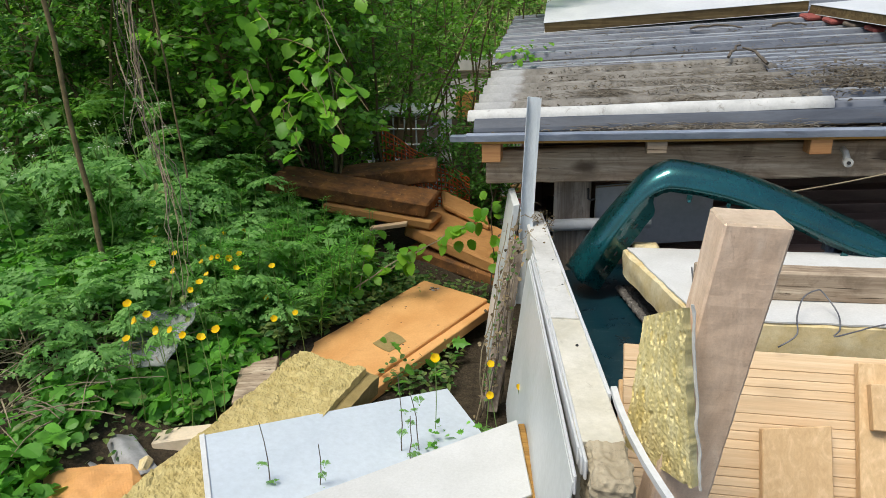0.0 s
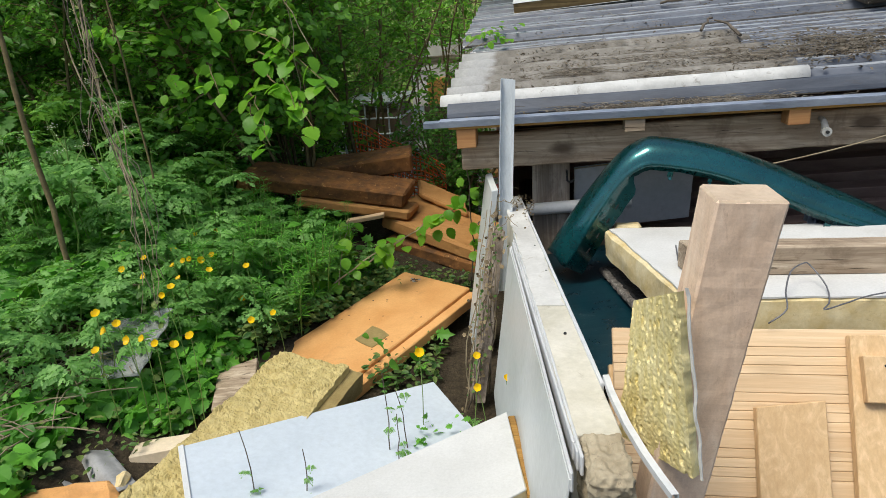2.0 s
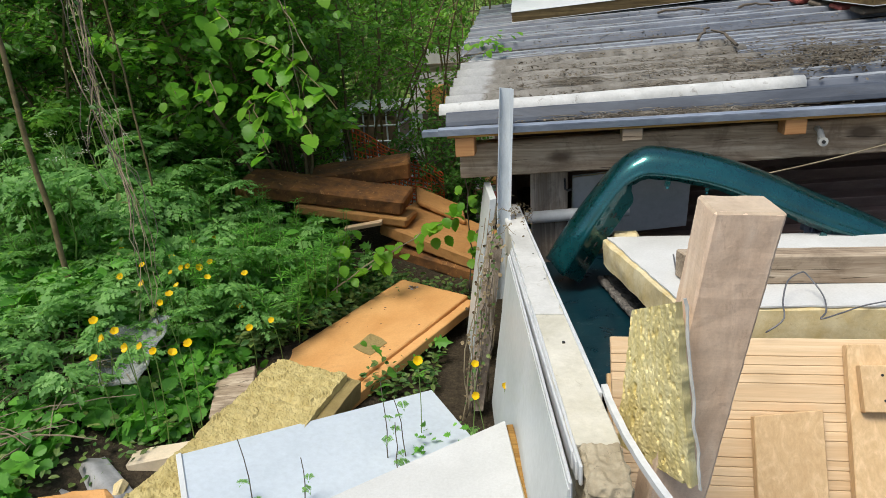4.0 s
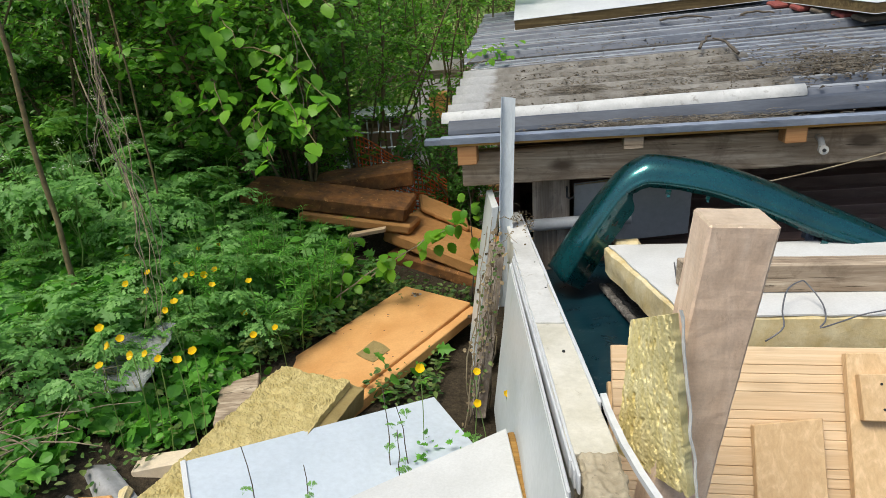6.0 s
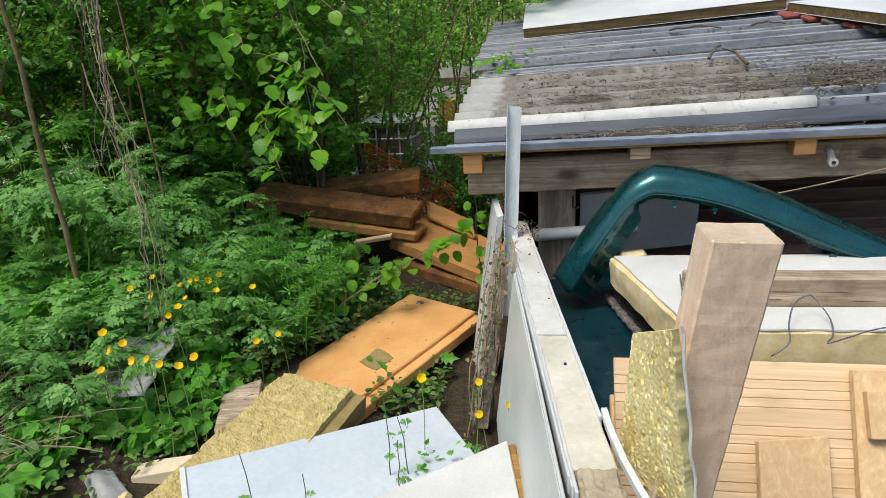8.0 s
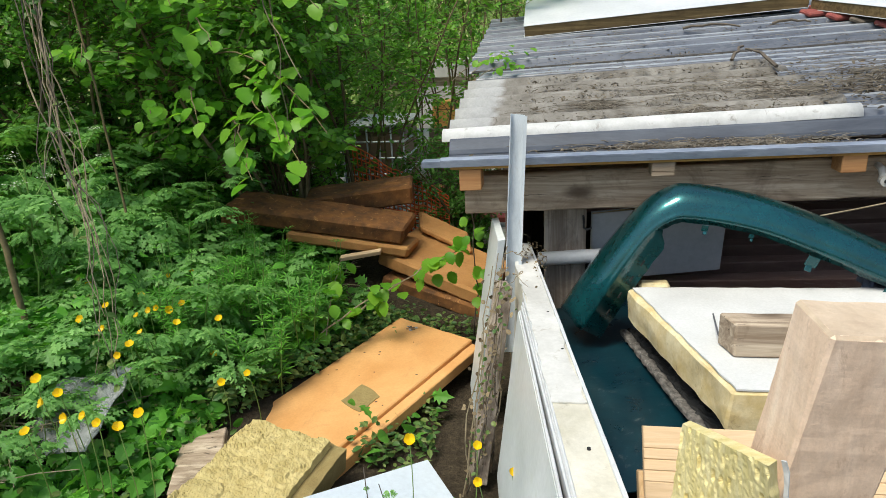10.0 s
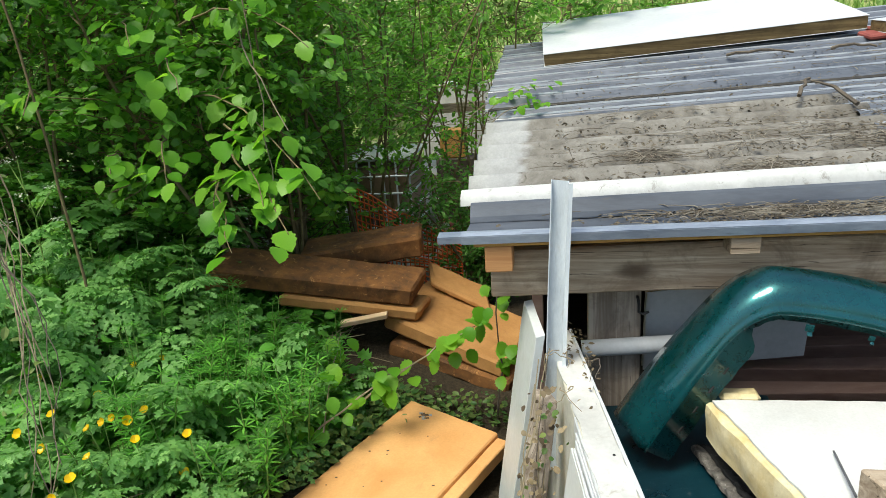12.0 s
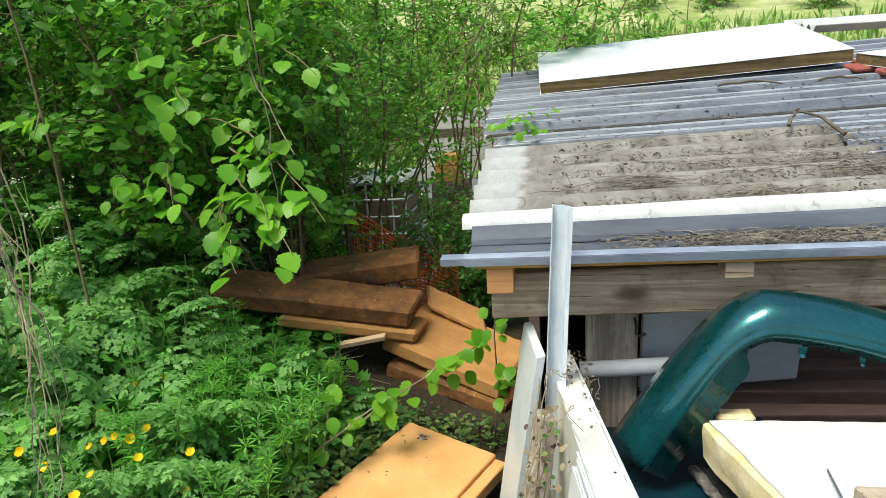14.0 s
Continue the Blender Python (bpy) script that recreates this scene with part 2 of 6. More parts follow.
M_DEADCHIP = surface("brown_crumbs", (0.09, 0.05, 0.03), (0.2, 0.12, 0.07), None, 30, 90, 0.9)
M_CRUMB = surface("crumbled_sealant", (0.05, 0.045, 0.042), (0.24, 0.22, 0.2), (0.5, 0.48, 0.45), 40, 120, 0.95, relief=0.6, depth=0.004, stain=0.7)
M_BEIGEFOAM = surface("beige_foam", (0.66, 0.54, 0.38), (0.74, 0.63, 0.47), (0.5, 0.38, 0.24), 5, 90, 0.85, relief=0.3)
M_GREYSHEET = surface("grey_corrugated_offcut", (0.24, 0.24, 0.24), (0.4, 0.4, 0.4), (0.16, 0.15, 0.14), 9, 90, 0.85, relief=0.3)
M_BROWNPLATE = surface("brown_profile", (0.14, 0.082, 0.068), (0.26, 0.18, 0.155), (0.36, 0.31, 0.3), 4, 60, 0.6, relief=0.2, stain=0.5, stretch=(0.5, 2, 2))
M_GREYSTEELIN = surface("pale_inner_sheet", (0.42, 0.44, 0.46), (0.52, 0.53, 0.55), (0.3, 0.3, 0.3), 3, 40, 0.55, relief=0.1)
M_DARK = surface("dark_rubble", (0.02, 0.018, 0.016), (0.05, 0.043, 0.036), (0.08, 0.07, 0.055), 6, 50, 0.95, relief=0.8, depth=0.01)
M_BLACK = surface("black_rubber", (0.012, 0.012, 0.012), (0.03, 0.03, 0.03), None, 6, 50, 0.7)
M_RED = surface("red_clay", (0.2, 0.045, 0.04), (0.3, 0.08, 0.065), (0.13, 0.05, 0.04), 8, 70, 0.8, relief=0.4)
M_STRAW = surface("dead_stems", (0.19, 0.15, 0.09), (0.36, 0.3, 0.2), (0.1, 0.08, 0.06), 9, 60, 0.9, relief=0.3)
M_ROOFSTRAW = surface("grey_dry_stalks", (0.13, 0.11, 0.085), (0.34, 0.3, 0.24), (0.07, 0.06, 0.05), 9, 60, 0.9, relief=0.3)
M_TWIG = surface("brown_twigs", (0.07, 0.055, 0.042), (0.16, 0.13, 0.1), (0.28, 0.24, 0.19), 9, 60, 0.9)
M_BARK = surface("bark", (0.11, 0.083, 0.035), (0.23, 0.18, 0.09), (0.05, 0.04, 0.025), 22, 90, 0.9, relief=0.6)
M_STEM = surface("green_stems", (0.12, 0.2, 0.04), (0.2, 0.32, 0.07), None, 9, 60, 0.6)
M_DEADLEAF = leafy("dead_leaves", (0.08, 0.055, 0.035), (0.36, 0.28, 0.17), 0.2, 0.8)
M_GREYLEAF = leafy("old_leaf_crumbs", (0.05, 0.04, 0.03), (0.2, 0.165, 0.125), 0.1, 0.9)
M_BAG = surface("grey_blue_plastic", (0.16, 0.18, 0.27), (0.34, 0.37, 0.45), (0.08, 0.08, 0.12), 14, 60, 0.3, relief=0.3)
M_NET = surface("orange_net", (0.75, 0.12, 0.03), (0.9, 0.2, 0.06), None, 8, 60, 0.6)
M_CONCRETE = surface("yard_concrete", (0.4, 0.38, 0.35), (0.56, 0.54, 0.5), (0.25, 0.23, 0.2), 3, 60, 0.9, stain=0.5)
M_TANK = surface("tank_plastic", (0.2, 0.13, 0.08), (0.3, 0.21, 0.14), (0.4, 0.38, 0.34), 3, 60, 0.6)
M_YELLOWBOX = surface("ochre_sheet", (0.5, 0.25, 0.06), (0.62, 0.34, 0.1), None, 3, 60, 0.7)
M_WIRE = surface("grey_wire", (0.12, 0.12, 0.13), (0.2, 0.2, 0.21), None, 9, 60, 0.5, 0.4)
M_PORCELAIN = surface("porcelain", (0.4, 0.39, 0.36), (0.52, 0.51, 0.48), (0.22, 0.19, 0.15), 20, 80, 0.3, stain=0.5)
M_PETAL = leafy("yellow_petals", (0.84, 0.5, 0.008), (0.94, 0.68, 0.02), 0.25, 0.3)
M_UMBEL = leafy("white_umbels", (0.6, 0.62, 0.5), (0.8, 0.8, 0.72), 0.3, 0.6)
M_LEAF_BUSH = leafy("bush_leaves", (0.088, 0.24, 0.03), (0.31, 0.64, 0.1), 0.6, 0.36)
M_LEAF_DEEP = leafy("deep_leaves", (0.055, 0.17, 0.026), (0.19, 0.43, 0.08), 0.5, 0.38)
M_LEAF_HAZEL = leafy("hazel_leaves", (0.09, 0.22, 0.022), (0.17, 0.36, 0.045), 0.5, 0.4)
M_LEAF_HAZEL_ONE = leafy("hazel_leaf_single", (0.13, 0.37, 0.022), (0.28, 0.56, 0.055), 0.55, 0.4, island=False)
M_LEAF_FERN = leafy("parsley_fronds", (0.12, 0.3, 0.07), (0.31, 0.58, 0.17), 0.5, 0.5)
M_LEAF_GROUND = leafy("ground_leaves", (0.075, 0.25, 0.032), (0.24, 0.6, 0.085), 0.5, 0.45)
M_LEAF_IVY = leafy("ivy_leaves", (0.05, 0.14, 0.03), (0.2, 0.26, 0.07), 0.25, 0.45)
M_LEAF_FAR = leafy("far_leaves", (0.14, 0.26, 0.05), (0.3, 0.46, 0.12), 0.5, 0.5)


def teal_paint():
    """Metallic teal enamel under clear coat, dusty and scuffed in spots."""
    m, nt, b = mat("teal_car_paint", 0.25, 0.72, 0.5)
    v = coords(nt)
    col = ramp(nt, noise_tex(nt, v, 5, 4), [(0.3, (0.002, 0.06, 0.067)), (0.7, (0.005, 0.105, 0.112))])
    dust = noise_tex(nt, v, 34, 9, 0.8, 0.8)
    col = mixc(nt, ramp(nt, dust, [(0.69, (0, 0, 0)), (0.74, (0.6,) * 3)]), col, (0.36, 0.38, 0.36))
    nt.links.new(col, b.inputs["Base Color"])
    nt.links.new(ramp(nt, dust, [(0.4, (0.22,) * 3), (0.75, (0.55,) * 3)]), b.inputs["Roughness"])
    b.inputs["Coat Weight"].default_value, b.inputs["Coat Roughness"].default_value = 0.9, 0.05
    bump(nt, b, noise_tex(nt, v, 7, 3, 0.5), 0.12, 0.01)
    return m


def ground_mix():
    """Soil and litter close by, a grey worn yard behind, pale meadow up the far slope."""
    m, nt, b = mat("ground_cover", 0.95, 0, 0.2)
    v = coords(nt)
    n1, n2 = noise_tex(nt, v, 2.0, 8, 0.7, 0.5), noise_tex(nt, v, 45, 6, 0.75)
    soil = ramp(nt, n2, [(0.3, (0.03, 0.024, 0.016)), (0.6, (0.085, 0.065, 0.042)), (0.75, (0.17, 0.14, 0.095))])
    yard = ramp(nt, n1, [(0.35, (0.3, 0.28, 0.25)), (0.5, (0.46, 0.44, 0.4)), (0.6, (0.17, 0.2, 0.08))])
    meadow = ramp(nt, noise_tex(nt, coords(nt, (0.5, 0.5, 0.5)), 1.2, 8, 0.75), [(0.3, (0.14, 0.2, 0.05)), (0.5, (0.28, 0.33, 0.11)), (0.68, (0.5, 0.47, 0.28))])
    sep = nt.nodes.new("ShaderNodeSeparateXYZ")
    nt.links.new(v, sep.inputs[0])
    add = node(nt, "ShaderNodeMath")
    add.operation = "MULTIPLY_ADD"
    add.inputs[1].default_value = 0.05
    nt.links.new(sep.outputs[1], add.inputs[0])
    sc = node(nt, "ShaderNodeMath")
    sc.operation = "MULTIPLY"
    sc.inputs[1].default_value = 0.06
    nt.links.new(n1, sc.inputs[0])
    nt.links.new(sc.outputs[0], add.inputs[2])
    col = mixc(nt, ramp(nt, add.outputs[0], [(0.32, (0, 0, 0)), (0.36, (1, 1, 1))]), soil, yard)
    col = mixc(nt, ramp(nt, add.outputs[0], [(0.66, (0, 0, 0)), (0.76, (1, 1, 1))]), col, meadow)
    nt.links.new(col, b.inputs["Base Color"])
    bump(nt, b, n2, 0.9, 0.03)
    return m


def plastic_film():
    m, nt, b = mat("clear_film", 0.2, 0, 0.6)
    v = coords(nt)
    cr = noise_tex(nt, v, 14, 6, 0.7, 1.5)
    nt.links.new(ramp(nt, cr, [(0.3, (0.28, 0.3, 0.3)), (0.7, (0.6, 0.62, 0.62))]), b.inputs["Base Color"])
    b.inputs["Alpha"].default_value = 0.55
    bump(nt, b, cr, 0.9, 0.03)
    return m


M_TEAL_DARK = surface("dark_teal_enamel", (0.002, 0.016, 0.026), (0.004, 0.03, 0.042), (0.22, 0.23, 0.22), 11, 60, 0.3, relief=0.08, stain=0.22)
M_TEAL, M_GROUND, M_FILM = teal_paint(), ground_mix(), plastic_film()

# ---- mesh helpers ----
ORIGIN = {}


def thing(name, label, category, base=(0, 0, 0), group="", kind=""):
    ob = new(name)
    ob.location = base
    ob.empty_display_size = 0.05
    ORIGIN[ob.name] = Vector(base)
    return tagged(ob, label, category, group, kind)


def part(name, bm, material, parent, label=""):
    """Links a bmesh, built in world places, as one mesh under a thing or part."""
    me = bpy.data.meshes.new(name)
    base = ORIGIN[parent.name]
    bmesh.ops.translate(bm, vec=-base, verts=bm.verts)
    bmesh.ops.recalc_face_normals(bm, faces=bm.faces)
    bm.to_mesh(me)
    bm.free()
    me.materials.append(material)
    ob = new(name, me)
    ob.parent = parent
    ORIGIN[ob.name] = base
    return tagged(ob, label)


def solo(name, bm, material, label, category, base=None, group="", kind="", smooth=False):
    """A thing of one mesh."""
    if base is None:
        base = sum((v.co for v in bm.verts), Vector()) / len(bm.verts)
    base = Vector(base)
    me = bpy.data.meshes.new(name)
    bmesh.ops.translate(bm, vec=-base, verts=bm.verts)
    bmesh.ops.recalc_face_normals(bm, faces=bm.faces)
    bm.to_mesh(me)
    bm.free()
    if smooth:
        me.polygons.foreach_set("use_smooth", [True] * len(me.polygons))
    me.materials.append(material)
    ob = new(name, me)
    ob.location = base
    ORIGIN[ob.name] = base
    return tagged(ob, label, category, group, kind)


def slab(o, u, v, t, bevel=0.004, cuts=0, rough=0.0, freq=9.0, bm=None):
    """A board from a corner of its top face, the two edges u and v, and the thickness t downwards from that face."""
    own = bm is None
    b = bmesh.new()
    o, u, v = Vector(o), Vector(u), Vector(v)
    n = u.cross(v).normalized()
    if n.z < 0:
        n = -n
    if isinstance(t, (int, float)):
        w = n * -t
    else:
        w = Vector(t)
    vs = [b.verts.new(o + u * i + v * j + w * k) for k in (0, 1) for j in (0, 1) for i in (0, 1)]
    for f in ((0, 1, 3, 2), (4, 6, 7, 5), (0, 4, 5, 1), (1, 5, 7, 3), (3, 7, 6, 2), (2, 6, 4, 0)):
        b.faces.new([vs[i] for i in f])
    if bevel:
        bmesh.ops.bevel(b, geom=list(b.edges), offset=bevel, segments=1, affect="EDGES")
    if cuts:
        for _ in range(cuts):
            long_edges = [e for e in b.edges if e.calc_length() > max(u.length, v.length) / 2 ** (_ + 1) * 0.55]
            if long_edges:
                bmesh.ops.subdivide_edges(b, edges=long_edges, cuts=1, use_grid_fill=True)
    if rough:
        bmesh.ops.triangulate(b, faces=[f for f in b.faces if len(f.verts) > 4])
        b.normal_update()
        for p in b.verts:
            d = noise.noise(p.co * freq) + 0.6 * noise.noise(p.co * freq * 2.7)
            p.co += p.normal * d * rough
    if own:
        return b
    me = bpy.data.meshes.new("tmp")
    b.to_mesh(me)
    bm.from_mesh(me)
    b.free()
    bpy.data.meshes.remove(me)
    return bm


def box(x0, y0, z0, x1, y1, z1, bevel=0.003, **kw):
    return slab((x0, y0, z1), (x1 - x0, 0, 0), (0, y1 - y0, 0), z1 - z0, bevel, **kw)


def grid_slab(o, u, v, t, nu, nv, height=None, edge=0.0):
    """A thick board of nu by nv cells whose faces are shaped by height(i, j), with wavering edges."""
    b = bmesh.new()
    o, u, v = Vector(o), Vector(u), Vector(v)
    n = u.cross(v).normalized()
    if n.z < 0:
        n = -n
    lay = []
    for k in (0, 1):
        rows = []
        for j in range(nv + 1):
            row = []
            for i in range(nu + 1):
                p = o + u * (i / nu) + v * (j / nv)
                if edge:
                    q = Vector((noise.noise(p * 13), noise.noise(p * 13 + Vector((5, 0, 0))), 0))
                    if i in (0, nu) or j in (0, nv):
                        p += (u.normalized() * q.x + v.normalized() * q.y) * edge
                hgt = height(i, j, p) if height else 0.0
                row.append(b.verts.new(p + n * (hgt - k * t)))
            rows.append(row)
        lay.append(rows)
    for k in (0, 1):
        for j in range(nv):
            for i in range(nu):
                q = [lay[k][j][i], lay[k][j][i + 1], lay[k][j + 1][i + 1], lay[k][j + 1][i]]
                b.faces.new(q if k == 0 else q[::-1])
    rim = [(j, 0) for j in range(nv + 1)] + [(nv, i) for i in range(1, nu + 1)] + [(j, nu) for j in range(nv - 1, -1, -1)] + [(0, i) for i in range(nu - 1, 0, -1)]
    for a, c in zip(rim, rim[1:] + rim[:1]):
        b.faces.new([lay[0][a[0]][a[1]], lay[0][c[0]][c[1]], lay[1][c[0]][c[1]], lay[1][a[0]][a[1]]])
    return b


def tube(points, r0, r1=None, sides=6, bm=None):
    """A tapered tube along points."""
    b = bm or bmesh.new()
    pts = [Vector(p) for p in points]
    r1 = r0 if r1 is None else r1
    prev = None
    for i, p in enumerate(pts):
        d = (pts[min(i + 1, len(pts) - 1)] - pts[max(i - 1, 0)]).normalized()
        a = d.orthogonal().normalized() if i == 0 else (a - d * a.dot(d)).normalized()
        c = d.cross(a)
        r = r0 + (r1 - r0) * i / max(1, len(pts) - 1)
        ring = [b.verts.new(p + (a * math.cos(2 * math.pi * k / sides) + c * math.sin(2 * math.pi * k / sides)) * r) for k in range(sides)]
        if prev:
            for k in range(sides):
                b.faces.new([prev[k], prev[(k + 1) % sides], ring[(k + 1) % sides], ring[k]])
        else:
            b.faces.new(ring[::-1])
        prev = ring
    b.faces.new(prev)
    return b


def curve(p0, p1, bend=(0, 0, 0), n=6, wob=0.0):
    p0, p1, bend = Vector(p0), Vector(p1), Vector(bend)
    out = []
    for i in range(n + 1):
        s = i / n
        p = p0.lerp(p1, s) + bend * (4 * s * (1 - s))
        if wob and 0 < i < n:
            p += Vector((R.uniform(-wob, wob), R.uniform(-wob, wob), R.uniform(-wob, wob)))
        out.append(p)
    return out


def array_mesh(name, verts, faces, material, smooth=False):
    me = bpy.data.meshes.new(name)
    me.from_pydata(verts, [], faces)
    me.materials.append(material)
    if smooth:
        me.polygons.foreach_set("use_smooth", [True] * len(me.polygons))
    me.update()
    return me


SLOPE = 0.036
EDGE_SLOPE = 0.019


def shed(bm, slope=SLOPE):
    """The shed's beam and roof climb gently towards +x."""
    for p in bm.verts:
        p.co.z += slope * (p.co.x + 0.63)
    return bm


# ---- ground ----
def ease(a, b, x):
    s = min(1.0, max(0.0, (x - a) / (b - a)))
    return s * s * (3 - 2 * s)


def ground_z(x, y):
    z = 0.24 * min(1.6, max(0.0, -1.0 - x)) * (1 - ease(5.0, 9.0, y))
    z -= 0.22 * ease(4.6, 7.0, y) * (1 - ease(-5.0, -3.2, -x) * 0)
    z += 0.3 * max(0.0, y - 13.0) * (1 - 0.5 * ease(40, 90, y))
    z += 0.04 * noise.noise(Vector((x * 1.3, y * 1.3, 0))) + 0.015 * noise.noise(Vector((x * 5, y * 5, 3)))
    return z


def build_ground():
    ax = sorted(set([round(-6 + 0.15 * i, 3) for i in range(81)] + [-3000, -1200, -500, -200, -100, -60, -40, -28, -20, -14, -10, -8, 8, 10, 14, 20, 28, 40, 60, 100, 200, 500, 1200, 3000]))
    ay = sorted(set([round(-2 + 0.15 * i, 3) for i in range(81)] + [-3000, -800, -200, -60, -20, -8, -4, 10.6, 11.5, 12.5, 13.5, 15, 17, 20, 24, 30, 38, 48, 60, 80, 110, 150, 200, 300, 600, 1500, 3000]))
    vs, fs = [], []
    for y in ay:
        for x in ax:
            vs.append((x, y, ground_z(x, min(y, 110.0))))
    n = len(ax)
    for j in range(len(ay) - 1):
        for i in range(n - 1):
            fs.append((j * n + i, j * n + i + 1, (j + 1) * n + i + 1, (j + 1) * n + i))
    ob = new("ground", array_mesh("ground", vs, fs, M_GROUND, True))
    tagged(ob, "dark soil with litter, worn yard and pale meadow slope", "ground", kind="structure")


build_ground()


# ---- the shed: beam, roof and what lies on it ----
def roof_z(y):
    return 1.29 + 0.17 * (y - 3.13)


beam = thing("wall_beam", "weathered grey timber beam carrying the shed roof edge", "beam", (-0.7, 2.95, 1.0), kind="structure")
part("beam", shed(slab((-0.72, 2.92, 1.168), (3.6, 0, 0), (0, 0.11, 0), 0.168, 0.006, cuts=6, rough=0.005, freq=9)), M_GREYWOOD, beam)
for x0, x1, z0, z1, m, n, lab in ((-0.725, -0.632, 1.128, 1.219, M_ORANGEWOOD, "rafter_end", "freshly sawn orange rafter end"),
                                 (0.055, 0.145, 1.15, 1.21, M_GREYWOOD, "rafter_end", ""),
                                 (0.755, 0.845, 1.128, 1.209, M_ORANGEWOOD, "rafter_end", "freshly sawn orange rafter end"),
                                 (1.6, 1.69, 1.13, 1.2, M_GREYWOOD, "rafter_end", "")):
    part(n, shed(box(x0, 2.82, z0, x1, 2.918, z1, 0.003)), m, beam, lab)
part("plywood_edge", shed(box(-0.76, 2.812, 1.22, 3.0, 3.1, 1.233, 0.001), EDGE_SLOPE), M_PLY, beam, "yellow plywood strip under the gutter")

post_in = thing("wall_post", "old flaking timber post behind the beam with a hook", "post", (-0.28, 3.05, 0.3), kind="structure")
part("post", box(-0.375, 3.035, 0.0, -0.185, 3.1, 1.0, 0.004, cuts=2, rough=0.003), M_GREYWOOD_Z, post_in)
part("hook", tube([(-0.2, 3.03, 0.955), (-0.2, 3.0, 0.955), (-0.2, 2.985, 0.94), (-0.2, 2.985, 0.915), (-0.185, 2.985, 0.905), (-0.165, 2.985, 0.915)], 0.006, 0.005), M_BLACK, post_in, "black iron hook")

gutter = thing("roof_flashing", "blue-grey folded metal flashing along the roof edge", "flashing", (-0.8, 2.9, 1.2), kind="structure")


def fold(profile, x0, x1, t=0.004, nx=12, wob=0.002):
    """A folded sheet: a (y, z) profile drawn along x."""
    b = bmesh.new()
    rows = []
    for i in range(nx + 1):
        x = x0 + (x1 - x0) * i / nx
        d = noise.noise(Vector((x * 2.3, 0, 1))) * wob
        rows.append([[b.verts.new((x, y, z + d + s)) for y, z in profile] for s in (0, -t)])
    for a, c in zip(rows, rows[1:]):
        for k in range(len(profile) - 1):
            b.faces.new([a[0][k], a[0][k + 1], c[0][k + 1], c[0][k]])
            b.faces.new([a[1][k], c[1][k], c[1][k + 1], a[1][k + 1]])
        for k in (0, len(profile) - 1):
            b.faces.new([a[0][k], c[0][k], c[1][k], a[1][k]])
    for a in (rows[0], rows[-1]):
        for k in range(len(profile) - 1):
            b.faces.new([a[0][k], a[0][k + 1], a[1][k + 1], a[1][k]])
    return b


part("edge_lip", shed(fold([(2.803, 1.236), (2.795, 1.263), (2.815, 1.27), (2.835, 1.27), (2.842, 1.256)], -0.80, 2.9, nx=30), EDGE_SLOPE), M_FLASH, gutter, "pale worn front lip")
# trough and upright fold take the darker copy, which paints in their shade
part("trough", shed(fold([(2.838, 1.252), (2.9, 1.241), (3.07, 1.239)], -0.80, 2.9, nx=20), EDGE_SLOPE), M_FLASH_SHADED, gutter, "dirty trough in the shaded flashing tone")
part("edge_tongue", shed(fold([(2.832, 1.232), (2.825, 1.254), (2.88, 1.258)], -0.885, -0.70, nx=3), EDGE_SLOPE), M_FLASH, gutter)
part("upright_flange", shed(fold([(3.055, 1.245), (3.062, 1.263), (3.09, 1.302), (3.12, 1.31)], -0.80, 2.9, nx=30), 0.028), M_FLASH_SHADED, gutter, "upright fold in the shaded flashing tone")

fibre_sheet = thing("corrugated_sheet", "mossy grey fibre cement sheet with big waves on the shed roof", "roof sheet", (0, 3.6, 1.4))


def waves(x0, x1, y0, y1, pitch, amp, base, t, nx, per, x1b=None):
    """Waves along x, set side by side in y."""
    b = bmesh.new()
    ny = int(round((y1 - y0) / pitch * per))
    rows = []
    for j in range(ny + 1):
        y = y0 + (y1 - y0) * j / ny
        xe = x1 if x1b is None else x1 + (x1b - x1) * j / ny
        z = base(y) + amp * math.cos(2 * math.pi * (y - y0) / pitch)
        rows.append([[b.verts.new((x0 + (xe - x0) * i / nx, y, z + s + 0.0025 * noise.noise(Vector((i * 0.7, y * 6, 2))))) for i in range(nx + 1)] for s in (0, -t)])
    for a, c in zip(rows, rows[1:]):
        for k in (0, 1):
            for i in range(nx):
                q = [a[k][i], a[k][i + 1], c[k][i + 1], c[k][i]]
                b.faces.new(q if k == 0 else q[::-1])
        for i in (0, nx):
            b.faces.new([a[0][i], c[0][i], c[1][i], a[1][i]])
    for r in (rows[0], rows[-1]):
        for i in range(nx):
            b.faces.new([r[0][i], r[0][i + 1], r[1][i + 1], r[1][i]])
    return b


def smooth(ob):
    ob.data.polygons.foreach_set("use_smooth", [True] * len(ob.data.polygons))
    return ob


smooth(part("sheet", shed(waves(-0.83, 0.95, 3.14, 4.10, 0.192, 0.034, lambda y: roof_z(y) + 0.012, 0.007, 18, 12, 0.84)), M_FIBRE, fibre_sheet))


